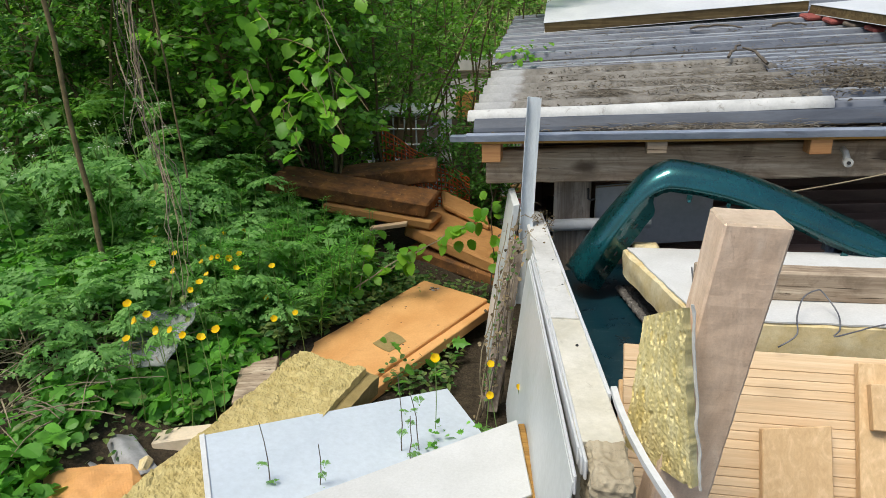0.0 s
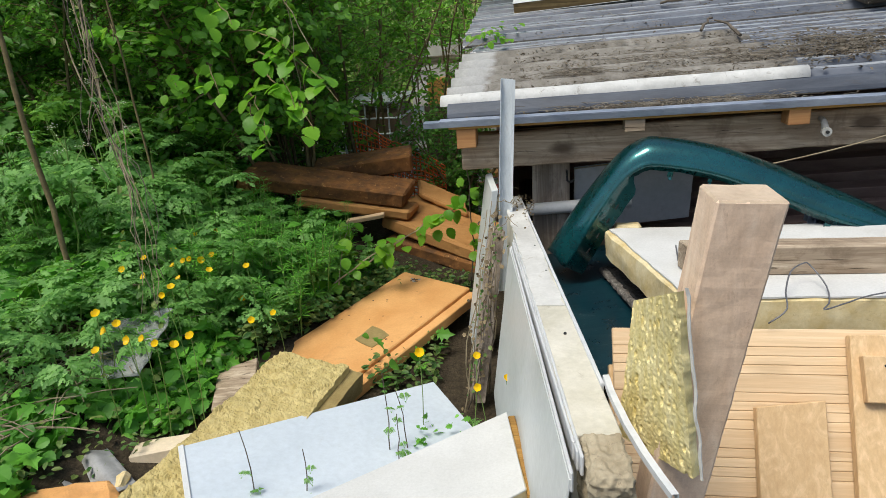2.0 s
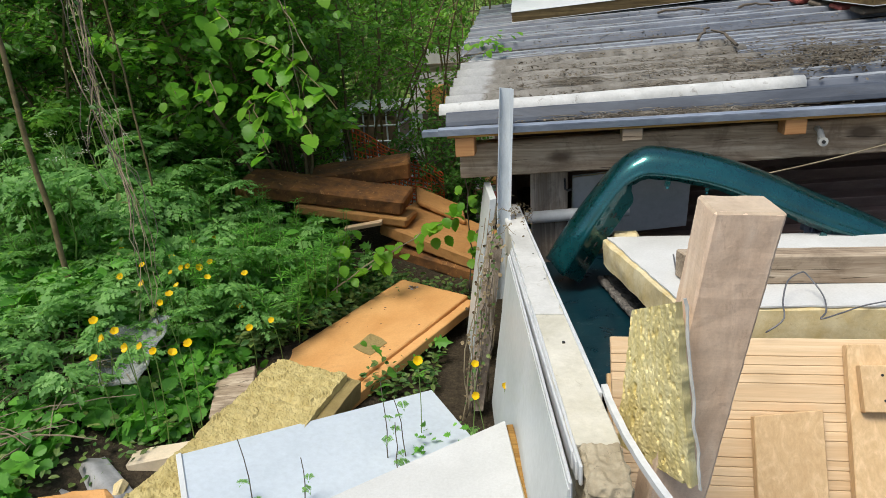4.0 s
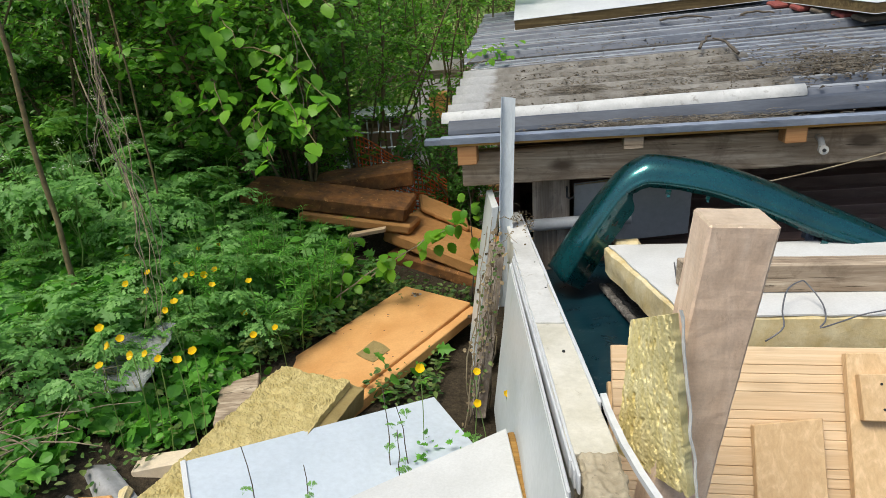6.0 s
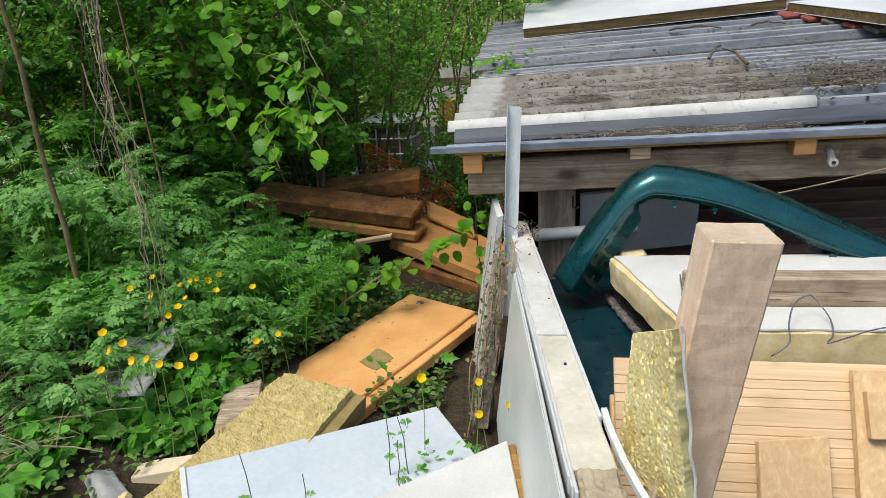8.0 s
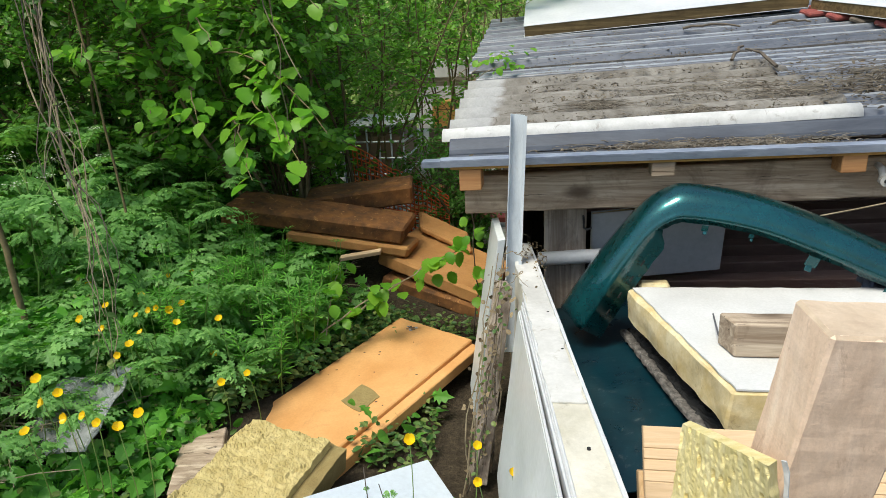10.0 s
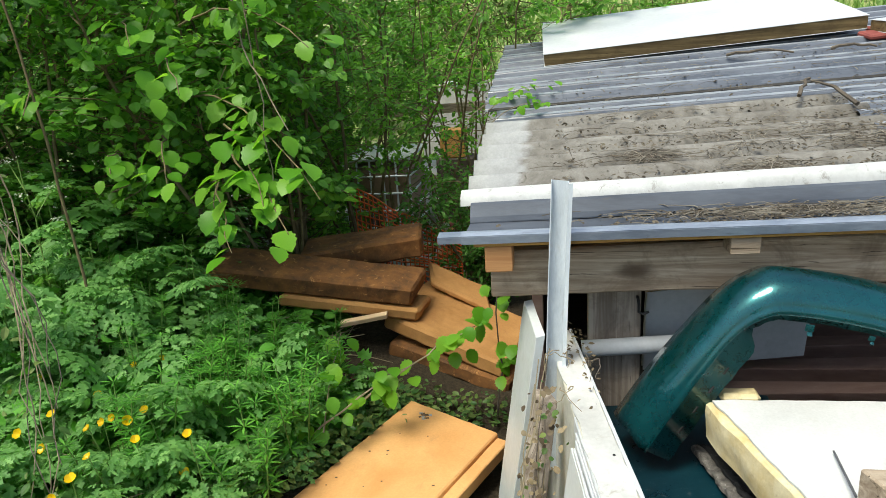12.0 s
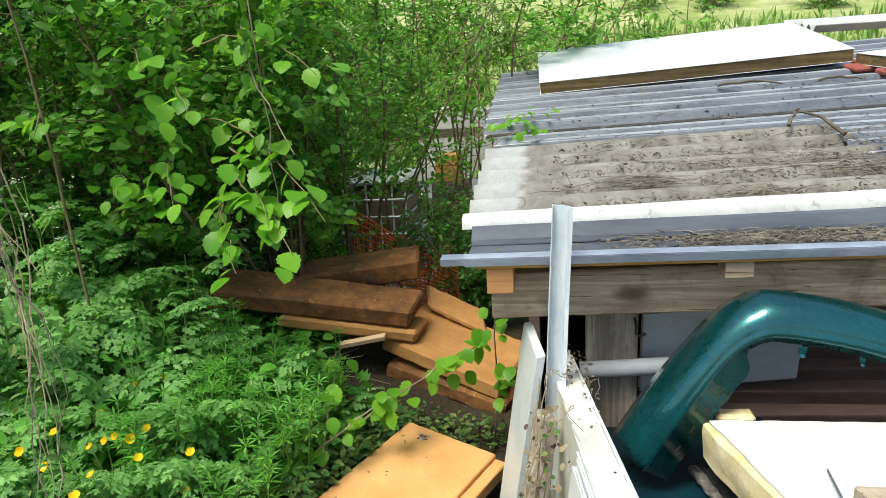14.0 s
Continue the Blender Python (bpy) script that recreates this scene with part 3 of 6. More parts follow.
def half_round(x0, x1, y, z, r, nx=14, n=10):
    b = bmesh.new()
    rings = []
    for i in range(nx + 1):
        x = x0 + (x1 - x0) * i / nx
        rings.append([[b.verts.new((x, y + q * math.cos(math.pi * k / n), z + q * math.sin(math.pi * k / n) + 0.002 * noise.noise(Vector((x * 3, 0, 0))))) for k in range(n + 1)] for q in (r, r - 0.006)])
    for a, c in zip(rings, rings[1:]):
        for s in (0, 1):
            for k in range(n):
                b.faces.new([a[s][k], a[s][k + 1], c[s][k + 1], c[s][k]])
    for a in (rings[0], rings[-1]):
        for k in range(n):
            b.faces.new([a[0][k], a[0][k + 1], a[1][k + 1], a[1][k]])
    return b


smooth(part("edge_cap", shed(half_round(-0.84, 0.93, 3.16, 1.298, 0.052)), M_WHITE_CAP, fibre_sheet, "white half-round edge strip"))

steel_roof = thing("steel_roof", "dark grey ribbed steel roofing with litter in its troughs", "roof", (0, 4.5, 1.5), kind="structure")


def ribs(x0, x1, y0, y1, pitch, hgt, base, nx=18):
    """Ribs with a broad leaning front, a narrow crown and a thin trough, no two quite alike."""
    prof, y, k = [], y0, 0
    while y < y1:
        h = hgt * (1 + 0.16 * math.sin(k * 2.1))
        prof += [(y, 0.0), (y + pitch * 0.2, 0.0), (y + pitch * 0.22, h * 0.1), (y + pitch * 0.33, h * 0.88), (y + pitch * 0.37, h), (y + pitch * 0.6, h * 1.02), (y + pitch * 0.93, 0.006)]
        y += pitch
        k += 1
    return fold([(py, base(py) + pz) for py, pz in prof], x0, x1, 0.003, nx, 0.007)


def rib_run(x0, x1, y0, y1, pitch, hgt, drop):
    """A ribbed sheet, its worn crowns painted pale for sky sheen, its dirty troughs dark for shade."""
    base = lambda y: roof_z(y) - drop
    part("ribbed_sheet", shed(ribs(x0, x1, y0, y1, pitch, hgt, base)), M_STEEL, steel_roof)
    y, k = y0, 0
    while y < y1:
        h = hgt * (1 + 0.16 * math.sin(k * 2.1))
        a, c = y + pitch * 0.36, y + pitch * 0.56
        part("crown", shed(fold([(a, base(a) + h + 0.002), (c, base(c) + h * 1.02 + 0.002)], x0 + 0.01, x1, 0.003, 18, 0.007)), M_STEEL_PALE, steel_roof, "pale worn rib crown with sky sheen in its colour")
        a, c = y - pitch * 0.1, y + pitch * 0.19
        part("dirt_shade", shed(fold([(a, base(a) + 0.007), (c, base(c) + 0.006)], x0 + 0.02, x1, 0.003, 18, 0.007)), M_TROUGH, steel_roof, "dark strip for dirt and shade in the trough")
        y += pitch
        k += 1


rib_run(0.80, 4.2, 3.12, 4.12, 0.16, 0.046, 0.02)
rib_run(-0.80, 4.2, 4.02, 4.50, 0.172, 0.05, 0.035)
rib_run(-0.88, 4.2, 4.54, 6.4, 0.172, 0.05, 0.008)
part("roof_boarding", shed(slab((-0.7, 3.12, 1.235), (4.9, 0, 0), (0, 3.6, 0.61), 0.02, 0)), M_GREYWOOD, steel_roof)


def sandwich(name, label, o, u, v, t, core, skin=M_WHITE, cat="panel", back=True, group=""):
    """A sandwich panel: a core between two thin skins."""
    o, u, v = Vector(o), Vector(u), Vector(v)
    n = u.cross(v).normalized()
    if n.z < 0:
        n = -n
    th = thing(name, label, cat, o + (u + v) / 2 - n * t, group)
    un, vn = u.normalized(), v.normalized()
    part("core", slab(o - n * 0.004 + un * 0.004 + vn * 0.004, u - un * 0.008, v - vn * 0.008, t - 0.008, 0.003, cuts=4, rough=0.0035, freq=14), core, th)
    part("skin", slab(o, u, v, 0.004, 0.001), skin, th, "smooth white skin")
    if back:
        part("skin", slab(o - n * (t - 0.004), u, v, 0.004, 0.001), skin, th)
    return th


sandwich("roof_panel", "white insulated panel with a brown wooden edge lying on the roof", (-0.555, 5.38, 1.80), (2.0, 0.0, 0.108), (-0.02, 1.14, 0.245), 0.085, M_EDGEWOOD, cat="panel")
sandwich("roof_panel", "second white panel with a wooden edge lying askew on the roof", (1.44, 5.36, 1.88), (1.6, 0.3, 0.1), (0.26, -1.05, -0.125), 0.07, M_EDGEWOOD, cat="panel")
stack = thing("corrugated_sheet", "grey corrugated sheet lying behind the white panels", "roof sheet", (2.4, 7.1, 2.05))
smooth(part("sheet", waves(1.7, 3.6, 6.75, 7.55, 0.16, 0.03, lambda y: 2.1 + 0.12 * (y - 6.75), 0.01, 6, 8), M_FIBRE_CLEAN, stack))
for k, (x, y) in enumerate(((1.40, 5.22), (1.50, 5.02), (1.57, 4.82), (1.64, 4.63), (1.70, 4.45), (1.50, 5.36))):
    z = roof_z(y) + SLOPE * (x + 0.63) + 0.035
    solo("roof_tile", slab((x, y, z + 0.03), (0.19, 0.02 * (k % 2), 0.012), (-0.03, 0.13, 0.03), 0.03, 0.009, cuts=2, rough=0.003), M_RED if k not in (2, 4) else M_TWIG, "red clay tile lying on the steel roofing" if k not in (2, 4) else "dark broken tile lying on the steel roofing", "tile", group="tiles on the roof")
solo("stone", slab((1.02, 6.62, 2.13), (0.12, 0.02, 0), (0.0, 0.1, 0.02), 0.05, 0.012, cuts=2, rough=0.01), M_GREYSHEET, "small grey stone lying on the white panel", "stone")

insul = thing("insulator", "small porcelain insulator on the timber beam", "insulator", (0.93, 2.9, 1.1))
part("bracket", tube([(0.925, 2.92, 1.19), (0.925, 2.88, 1.18), (0.927, 2.865, 1.158), (0.927, 2.865, 1.133)], 0.012, 0.017, 10), M_PORCELAIN, insul)
part("cap", tube([(0.927, 2.835, 1.14), (0.927, 2.86, 1.14)], 0.021, 0.019, 12), M_PORCELAIN, insul)
part("screw", tube([(0.927, 2.828, 1.14), (0.927, 2.84, 1.14)], 0.008, 0.008, 8), M_BLACK, insul, "dark screw head")
solo("wire", tube(curve((0.62, 2.86, 0.98), (1.5, 2.8, 1.235), (0, 0, -0.02), 8), 0.0035), M_STRAW, "thin pale wire strung beneath the beam", "wire")

# walls that close the shed
solo("wall_back", box(-0.6, 5.9, -0.2, 4.3, 5.98, 1.7, 0.004), M_BROWNPLATE, "dark brown boarded rear wall of the shed", "wall", kind="structure")
solo("wall_side", box(4.2, 2.9, -0.2, 4.28, 5.9, 1.9, 0.004), M_BROWNPLATE, "dark brown boarded side wall of the shed", "wall", kind="structure")
solo("wall_west", box(-0.62, 4.0, -0.2, -0.56, 5.9, 1.35, 0.004), M_BROWNPLATE, "dark boarded side of the shed beside the bushes", "wall", kind="structure")
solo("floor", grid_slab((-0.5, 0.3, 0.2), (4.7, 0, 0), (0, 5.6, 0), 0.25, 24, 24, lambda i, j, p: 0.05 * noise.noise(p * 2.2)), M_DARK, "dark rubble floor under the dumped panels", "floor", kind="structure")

# stacked brown profiles inside
for i in range(8):
    dz, dy = 0.062 * i, 0.075 * i
    b = fold([(3.12 + dy, 0.48 + dz), (3.12 + dy, 0.53 + dz), (3.3 + dy, 0.55 + dz), (3.32 + dy, 0.52 + dz)], -0.05 + 0.03 * (i % 3), 3.2, 0.006, 8, 0.006)
    for p in b.verts:
        p.co.z += (p.co.x - 0.5) * 0.06
        p.co.y -= (p.co.x - 0.5) * 0.08 * (1 if i % 2 else 0.6)
    solo("metal_profile", b, M_BROWNPLATE, "long dark brown folded metal profile stacked in the shed", "profile", group="stacked brown profiles")
sandwich("inner_panel", "pale grey sheet leaning in the shed behind the fender", (-0.16, 3.13, 0.95), (0.6, 0.04, 0.05), (0.0, 0.06, -0.35), 0.03, M_FOAM_YEL, M_GREYSTEELIN)
solo("pipe", tube([(-0.4, 3.0, 0.76), (0.12, 3.02, 0.79)], 0.032, sides=14), M_GREYSTEELIN, "pale grey plastic pipe lying behind the wall panel", "pipe", smooth=True)


# ---- the car fender arch ----
def spline(pts, n):
    """Evenly many points through pts."""
    pts = [Vector(p) for p in pts]
    out = []
    for i in range(n + 1):
        s = i / n * (len(pts) - 1)
        k = min(int(s), len(pts) - 2)
        f = s - k
        p0, p1, p2, p3 = pts[max(k - 1, 0)], pts[k], pts[k + 1], pts[min(k + 2, len(pts) - 1)]
        out.append(0.5 * (2 * p1 + (p2 - p0) * f + (2 * p0 - 5 * p1 + 4 * p2 - p3) * f * f + (3 * p1 - p0 - 3 * p2 + p3) * f ** 3))
    return out


fender = thing("car_fender", "glossy teal car wing with a wheel arch, dumped on edge", "car part", (0.3, 2.65, 0.6))
outer = spline([(-0.30, 2.72, 0.64), (-0.20, 2.72, 0.806), (-0.09, 2.72, 0.963), (0.012, 2.72, 1.09), (0.094, 2.72, 1.15), (0.18, 2.72, 1.168), (0.426, 2.72, 1.122), (0.670, 2.72, 1.034), (0.916, 2.72, 0.921), (1.082, 2.72, 0.846), (1.432, 2.72, 0.672)], 44)
inner = spline([(-0.222, 2.60, 0.60), (-0.14, 2.60, 0.745), (-0.05, 2.60, 0.895), (0.02, 2.60, 0.998), (0.088, 2.60, 1.052), (0.173, 2.60, 1.068), (0.411, 2.60, 1.022), (0.650, 2.60, 0.927), (0.890, 2.60, 0.817), (1.049, 2.60, 0.760), (1.399, 2.60, 0.622)], 44)


def band(rows, t=0.0):
    b = bmesh.new()
    vs = [[b.verts.new(p) for p in r] for r in rows]
    for a, c in zip(vs, vs[1:]):
        for k in range(len(a) - 1):
            b.faces.new([a[k], a[k + 1], c[k + 1], c[k]])
    return b


def thick(ob, t):
    md = ob.modifiers.new("thickness", "SOLIDIFY")
    md.thickness, md.offset = t, 0.0
    return ob


rows = []
for i, (p, q) in enumerate(zip(outer, inner)):
    row = []
    for k in range(9):
        s = k / 8
        w = p.lerp(q, s)
        w.y -= 0.04 * math.sin(math.pi * s) + (0.012 if k == 8 else 0)
        w.z += 0.022 * math.sin(math.pi * min(1, s * 1.3)) * 0.8
        row.append(w)
    row.insert(0, p + Vector((0, 0.07, -0.02)))
    rows.append(row)
thick(smooth(part("outer_skin", band(rows), M_TEAL, fender)), 0.003)
lip = []
for i, q in enumerate(inner):
    d = (inner[min(i + 1, 44)] - inner[max(i - 1, 0)]).normalized()
    inn = Vector((d.z, 0, -d.x))
    wide = 0.026 + 0.062 * (1 - ease(13, 16, i)) + 0.002 * math.sin(i * 2.3)
    lip.append([q + Vector((0, -0.012, 0)), q + inn * 0.008 + Vector((0, 0.004, 0)), q + inn * wide + Vector((0, 0.012, 0))])
thick(smooth(part("inner_lip", band(lip), M_TEAL, fender, "folded teal inner edge")), 0.003)
for i in (3, 5, 7, 9):
    q, d = inner[i], (inner[i + 1] - inner[i - 1]).normalized()
    inn = Vector((d.z, 0, -d.x))
    part("slot", slab(q + inn * 0.05 + Vector((0, -0.002, 0)), d * 0.026, inn * 0.006 + Vector((0, 0.003, 0)), 0.003, 0), M_BLACK, fender, "dark slot in the lip")
for i, big in ((23, 0.7), (26, 0.5), (30, 1.3), (35, 0.8)):
    q, d = inner[i], (inner[i + 1] - inner[i - 1]).normalized()
    inn = Vector((d.z, 0, -d.x))
    b = slab(q + inn * 0.026 + Vector((0, -0.004, 0)), d * 0.034 * big, inn * 0.03 * big, 0.004, 0.001)
    slab(q + inn * (0.026 + 0.028 * big) + d * 0.006 + Vector((0, -0.012, 0)), d * 0.02 * big, inn * 0.016 * big + Vector((0, -0.006, 0)), 0.008, 0.002, bm=b)
    part("clip", b, M_TEAL, fender, "small bent fixing clip")

hood = thing("teal_plate", "dark teal painted metal plate lying dirty among the dumped boards", "metal sheet", (0.0, 2.4, 0.45))
part("plate", grid_slab((-0.34, 1.72, 0.47), (0.62, 0.1, 0.0), (0.02, 1.35, 0.03), 0.004, 14, 22, lambda i, j, p: 0.02 * math.sin(i / 14 * 2.6) + 0.004 * noise.noise(p * 5)), M_TEAL_DARK, hood)
part("seal_strip", slab((-0.055, 2.72, 0.545), (0.035, 0.01, 0.0), (0.19, -0.83, 0.01), 0.025, 0.006, cuts=6, rough=0.006, freq=34), M_CRUMB, hood, "crumbled grey sealing strip")
part("seal_edge", slab((-0.022, 2.72, 0.55), (0.06, 0.005, 0.0), (0.19, -0.83, 0.01), 0.03, 0.004, cuts=6, rough=0.012, freq=30), M_BLACK, hood, "black rubber edge")

# ---- foam slab, timber and wire inside ----
slab_a = thing("insulation_slab", "white-faced yellow foam slab lying over the car panel", "insulation", (0.7, 2.2, 0.66))


def torn_core():
    b = slab((-0.045, 2.615, 0.77), (1.69, 0.05, 0.0), (0.2, -0.775, 0.0), 0.125, 0.007, cuts=7, rough=0.0, freq=20)
    bmesh.ops.triangulate(b, faces=[f for f in b.faces if len(f.verts) > 4])
    b.normal_update()
    for p in b.verts:
        s = (2.615 - p.co.y) / 0.775
        close = 1 - ease(0.02, 0.12, p.co.x + 0.045 - 0.2 * s)
        d = noise.noise(p.co * 14) + 0.5 * noise.noise(p.co * 40)
        big = noise.noise(p.co * 9 + Vector((4, 0, 0)))
        p.co += p.normal * (d * (0.0004 + 0.0016 * close)) + Vector((big * 0.012 * close, 0, 0))
    return b


part("core", torn_core(), M_FOAM_YEL, slab_a)
part("skin", grid_slab((-0.024, 2.608, 0.779), (1.66, 0.05, 0.0), (0.192, -0.765, 0.0), 0.006, 70, 34, lambda i, j, p: 0.002 * noise.noise(p * 4), 0.009), M_FOAM_WHITE, slab_a, "white scuffed face")
solo("foam_scrap", slab((0.0, 2.62, 0.79), (0.12, 0.0, 0.0), (0.0, 0.06, 0.0), 0.03, 0.012, cuts=2, rough=0.006), M_FOAM_YEL, "small yellow foam scrap on the slab", "scrap")
solo("timber", slab((0.207, 2.034, 0.889), (1.75, 0.04, -0.006), (-0.028, 0.092, 0.0), 0.108, 0.005, cuts=5, rough=0.0025), M_GREYWOOD, "grey weathered timber lying on the foam slab", "timber")
solo("nail", tube([(0.186, 2.14, 0.802), (0.214, 2.34, 0.79)], 0.0035, 0.003), M_WIRE, "bent dark nail sticking out beside the timber", "nail")
solo("wire", tube(spline([(0.385, 1.72, 0.745), (0.44, 1.735, 0.785), (0.455, 1.8, 0.82), (0.5, 1.9, 0.85), (0.555, 1.95, 0.86), (0.585, 1.97, 0.845), (0.615, 1.9, 0.80), (0.59, 1.8, 0.785), (0.56, 1.76, 0.775), (0.64, 1.8, 0.78), (0.75, 1.85, 0.79), (1.0, 1.9, 0.81)], 40), 0.0027), M_WIRE, "grey bent wire lying over the foam slab", "wire", smooth=True)

solo("plastic_bag", grid_slab((0.86, 2.67, 0.79), (0.24, 0.02, 0.0), (0.0, 0.13, 0.03), 0.08, 20, 14, lambda i, j, p: 0.035 * noise.noise(p * 15) + 0.015 * noise.noise(p * 36), 0.03), M_BAG, "crumpled grey-blue plastic bag behind the foam slab", "plastic bag", smooth=True)

# ---- pine cladding panel with loose boards ----
PT, PD = Vector((-0.093, 1.745, 0.713)), Vector((0, -0.528, -0.849))
PN = Vector((0, -0.849, 0.528))
clad = thing("cladding_panel", "pale pine panel of narrow grooved boards leaning in the dump", "wood panel", (0.4, 1.4, 0.1))
part("backing", slab(PT + PN * -0.004, (1.3, 0, 0), PD * 0.8, 0.02, 0.001), M_PINE, clad)
s = 0.0
k = 0
while s < 0.78:
    wide = 0.058 if k % 9 in (0, 4) else 0.0285
    part("plank", slab(PT + PD * s + PN * (0.006 + 0.0008 * R.random()), (1.3, 0, 0), PD * (wide - 0.0007), 0.012, 0.0022), M_PINE, clad)
    s += wide
    k += 1
solo("side_board", slab((-0.105, 1.70, 0.60), (0.045, 0, 0), PD * 0.5, 0.05, 0.003), M_PINE_Z, "short pine batten at the side of the cladding panel", "board")


def face_pt(x, s, up):
    return Vector((x, PT.y, PT.z)) + PD * s + PN * up


solo("board", slab(face_pt(0.615, 0.02, 0.05), (0.23, 0.0, 0.0), PD * 0.7 + Vector((-0.03, 0, 0)), 0.035, 0.003), M_PINE_Z, "wide pine board leaning upright on the cladding", "board")
blk = thing("wood_block", "small planed wood block screwed to the board", "block", face_pt(0.7, 0.15, 0.07))
part("block", slab(face_pt(0.632, 0.085, 0.085), (0.13, 0, 0), PD * 0.14, 0.034, 0.003), M_PINE_Z, blk)
for ss in (0.115, 0.19):
    part("screw", tube([face_pt(0.69, ss, 0.084), face_pt(0.69, ss, 0.087)], 0.004, 0.004, 8), M_BLACK, blk, "dark screw")
solo("board", slab(face_pt(0.325, 0.245, 0.06), (0.2, 0.012, 0.022), PD * 0.45 + Vector((-0.012, 0, 0)), 0.04, 0.003), M_PINE_Z, "shorter pine board leaning on the cladding", "board")

# ---- leaning post and torn wool ----
post = thing("timber_post", "thick rough-sawn timber post leaning at the end of the wall", "post", (-0.08, 1.1, 0.05))
TOP = Vector((0.0, 0.928, 1.376))
AX = Vector((-0.07, 0.085, -0.67)).normalized()
UX = Vector((0.124, 0.004, -0.005))
UY = Vector((-0.005, 0.093, 0.003))
b = slab(TOP, UX * 1.03, UY * 1.22, AX * 1.42, 0.005, cuts=7, rough=0.0016, freq=16)
shaft = part("shaft", b, M_POST, post)
shaft.data.materials.append(M_POST_END)
for face in shaft.data.polygons:
    if face.normal.z > 0.6:
        face.material_index = 1


def wool_strip():
    nu, nv = 46, 150
    tl, tr, bl, br = Vector((-0.079, 1.295, 1.016)), Vector((-0.057, 0.905, 1.208)), Vector((-0.111, 1.265, 0.641)), Vector((-0.010, 0.875, 0.815))
    b = bmesh.new()
    lay = []
    for kk in (0, 1):
        rws = []
        for j in range(nv + 1):
            r = []
            for i in range(nu + 1):
                fi, fj = i / nu, j / nv
                p = tl.lerp(tr, fi).lerp(bl.lerp(br, fi), fj)
                edge = (0.012 * noise.noise(Vector((fj * 9, fi, 1))) + 0.003 * noise.noise(Vector((fj * 30, fi, 1)))) * (1 if i in (0, nu) else 0)
                p += (tr - tl).normalized() * edge
                n = Vector((-0.55, -0.75, 0.25)).normalized()
                q = Vector((p.x * 1.6, p.y * 1.6, p.z * 0.7))
                d = 0.0022 * noise.noise(q * 18) + 0.003 * noise.noise(Vector((p.x * 150, p.y * 150, p.z * 30))) + 0.0025 * noise.noise(p * 130) - 0.03 * max(0, noise.noise(Vector((p.x * 90, p.y * 90, p.z * 42)) + Vector((7, 0, 0))) - 0.28)
                p += n * ((0.022 + d) if kk == 0 else -0.012)
                r.append(b.verts.new(p))
            rws.append(r)
        lay.append(rws)
    for kk in (0, 1):
        for j in range(nv):
            for i in range(nu):
                b.faces.new([lay[kk][j][i], lay[kk][j][i + 1], lay[kk][j + 1][i + 1], lay[kk][j + 1][i]])
    rim = [(j, 0) for j in range(nv + 1)] + [(nv, i) for i in range(1, nu + 1)] + [(j, nu) for j in range(nv - 1, -1, -1)] + [(0, i) for i in range(nu - 1, 0, -1)]
    for a, c in zip(rim, rim[1:] + rim[:1]):
        b.faces.new([lay[0][a[0]][a[1]], lay[0][c[0]][c[1]], lay[1][c[0]][c[1]], lay[1][a[0]][a[1]]])
    return b


wool = thing("wool_strip", "torn yellow mineral wool strip hanging against the post", "insulation", (-0.08, 0.9, 0.85))
part("wool", wool_strip(), M_WOOL_PALE, wool)
b = bmesh.new()
rws = []
for k in range(25):
    f = k / 24
    q = Vector((-0.057, 0.905, 1.208)).lerp(Vector((-0.010, 0.875, 0.815)), f) + Vector((0.004 + 0.007 * noise.noise(Vector((f * 7, 0, 3))), -0.012, 0.012 * (1 - f)))
    rws.append([b.verts.new(q), b.verts.new(q + Vector((0.004 + 0.003 * noise.noise(Vector((f * 15, 2, 3))), -0.005, 0.002)))])
for p, q in zip(rws, rws[1:]):
    b.faces.new([p[0], p[1], q[1], q[0]])
thick(part("foil_edge", b, M_FOAM_WHITE, wool, "thin white torn edge"), 0.002)

# ---- the standing wall panels ----
A0, A1 = Vector((-0.535, 3.0, 0.83)), Vector((-0.25, 0.83, 0.86))
WD = A1 - A0
WX = Vector((0.118, 0.01, 0.0))


def drawn_in(bm):
    """The panel's inner side runs closer to its outer one towards the far end."""
    for p in bm.verts:
        f = min(1.0, max(0.0, (p.co.y - 0.83) / 2.17))
        p.co.x -= 0.024 * f * min(1.0, max(0.0, (p.co.x - A1.x + 0.285 * f) / 0.118))
    return bm


wall = thing("wall_panel", "white sandwich wall panel standing on edge with an open stained top", "wall panel", (-0.35, 1.9, 0.1))
part("core", drawn_in(slab(A0 + WX * 0.1, WX * 0.88, WD * 0.95, (-0.02, 0, -0.72), 0.003, cuts=5, rough=0.003, freq=14)), M_BEIGE, wall, "beige wool core, stained grey")
part("skin", slab(A0 + WD * 0.33 + WX * -0.14 + Vector((0, 0, -0.03)), WX * 0.05, WD * 0.67, (-0.09, 0, -0.70), 0.001, cuts=4, rough=0.0015, freq=4), M_GREENISH, wall, "white skin with green algae")
for i, (w, h, k) in enumerate(((-0.12, -0.014, 0.34), (-0.055, -0.004, 0.33), (0.01, -0.008, 0.31), (0.07, 0.002, 0.28))):
    part("edge_rib", slab(A0 + WD * k + WX * w + Vector((0, 0, h)), WX * 0.062, WD * (1 - k) + Vector((0, 0.03 * ((i * 7) % 4), 0)), 0.05, 0.003, cuts=4, rough=0.0008, freq=6), M_WHITE, wall, "white profiled edge")
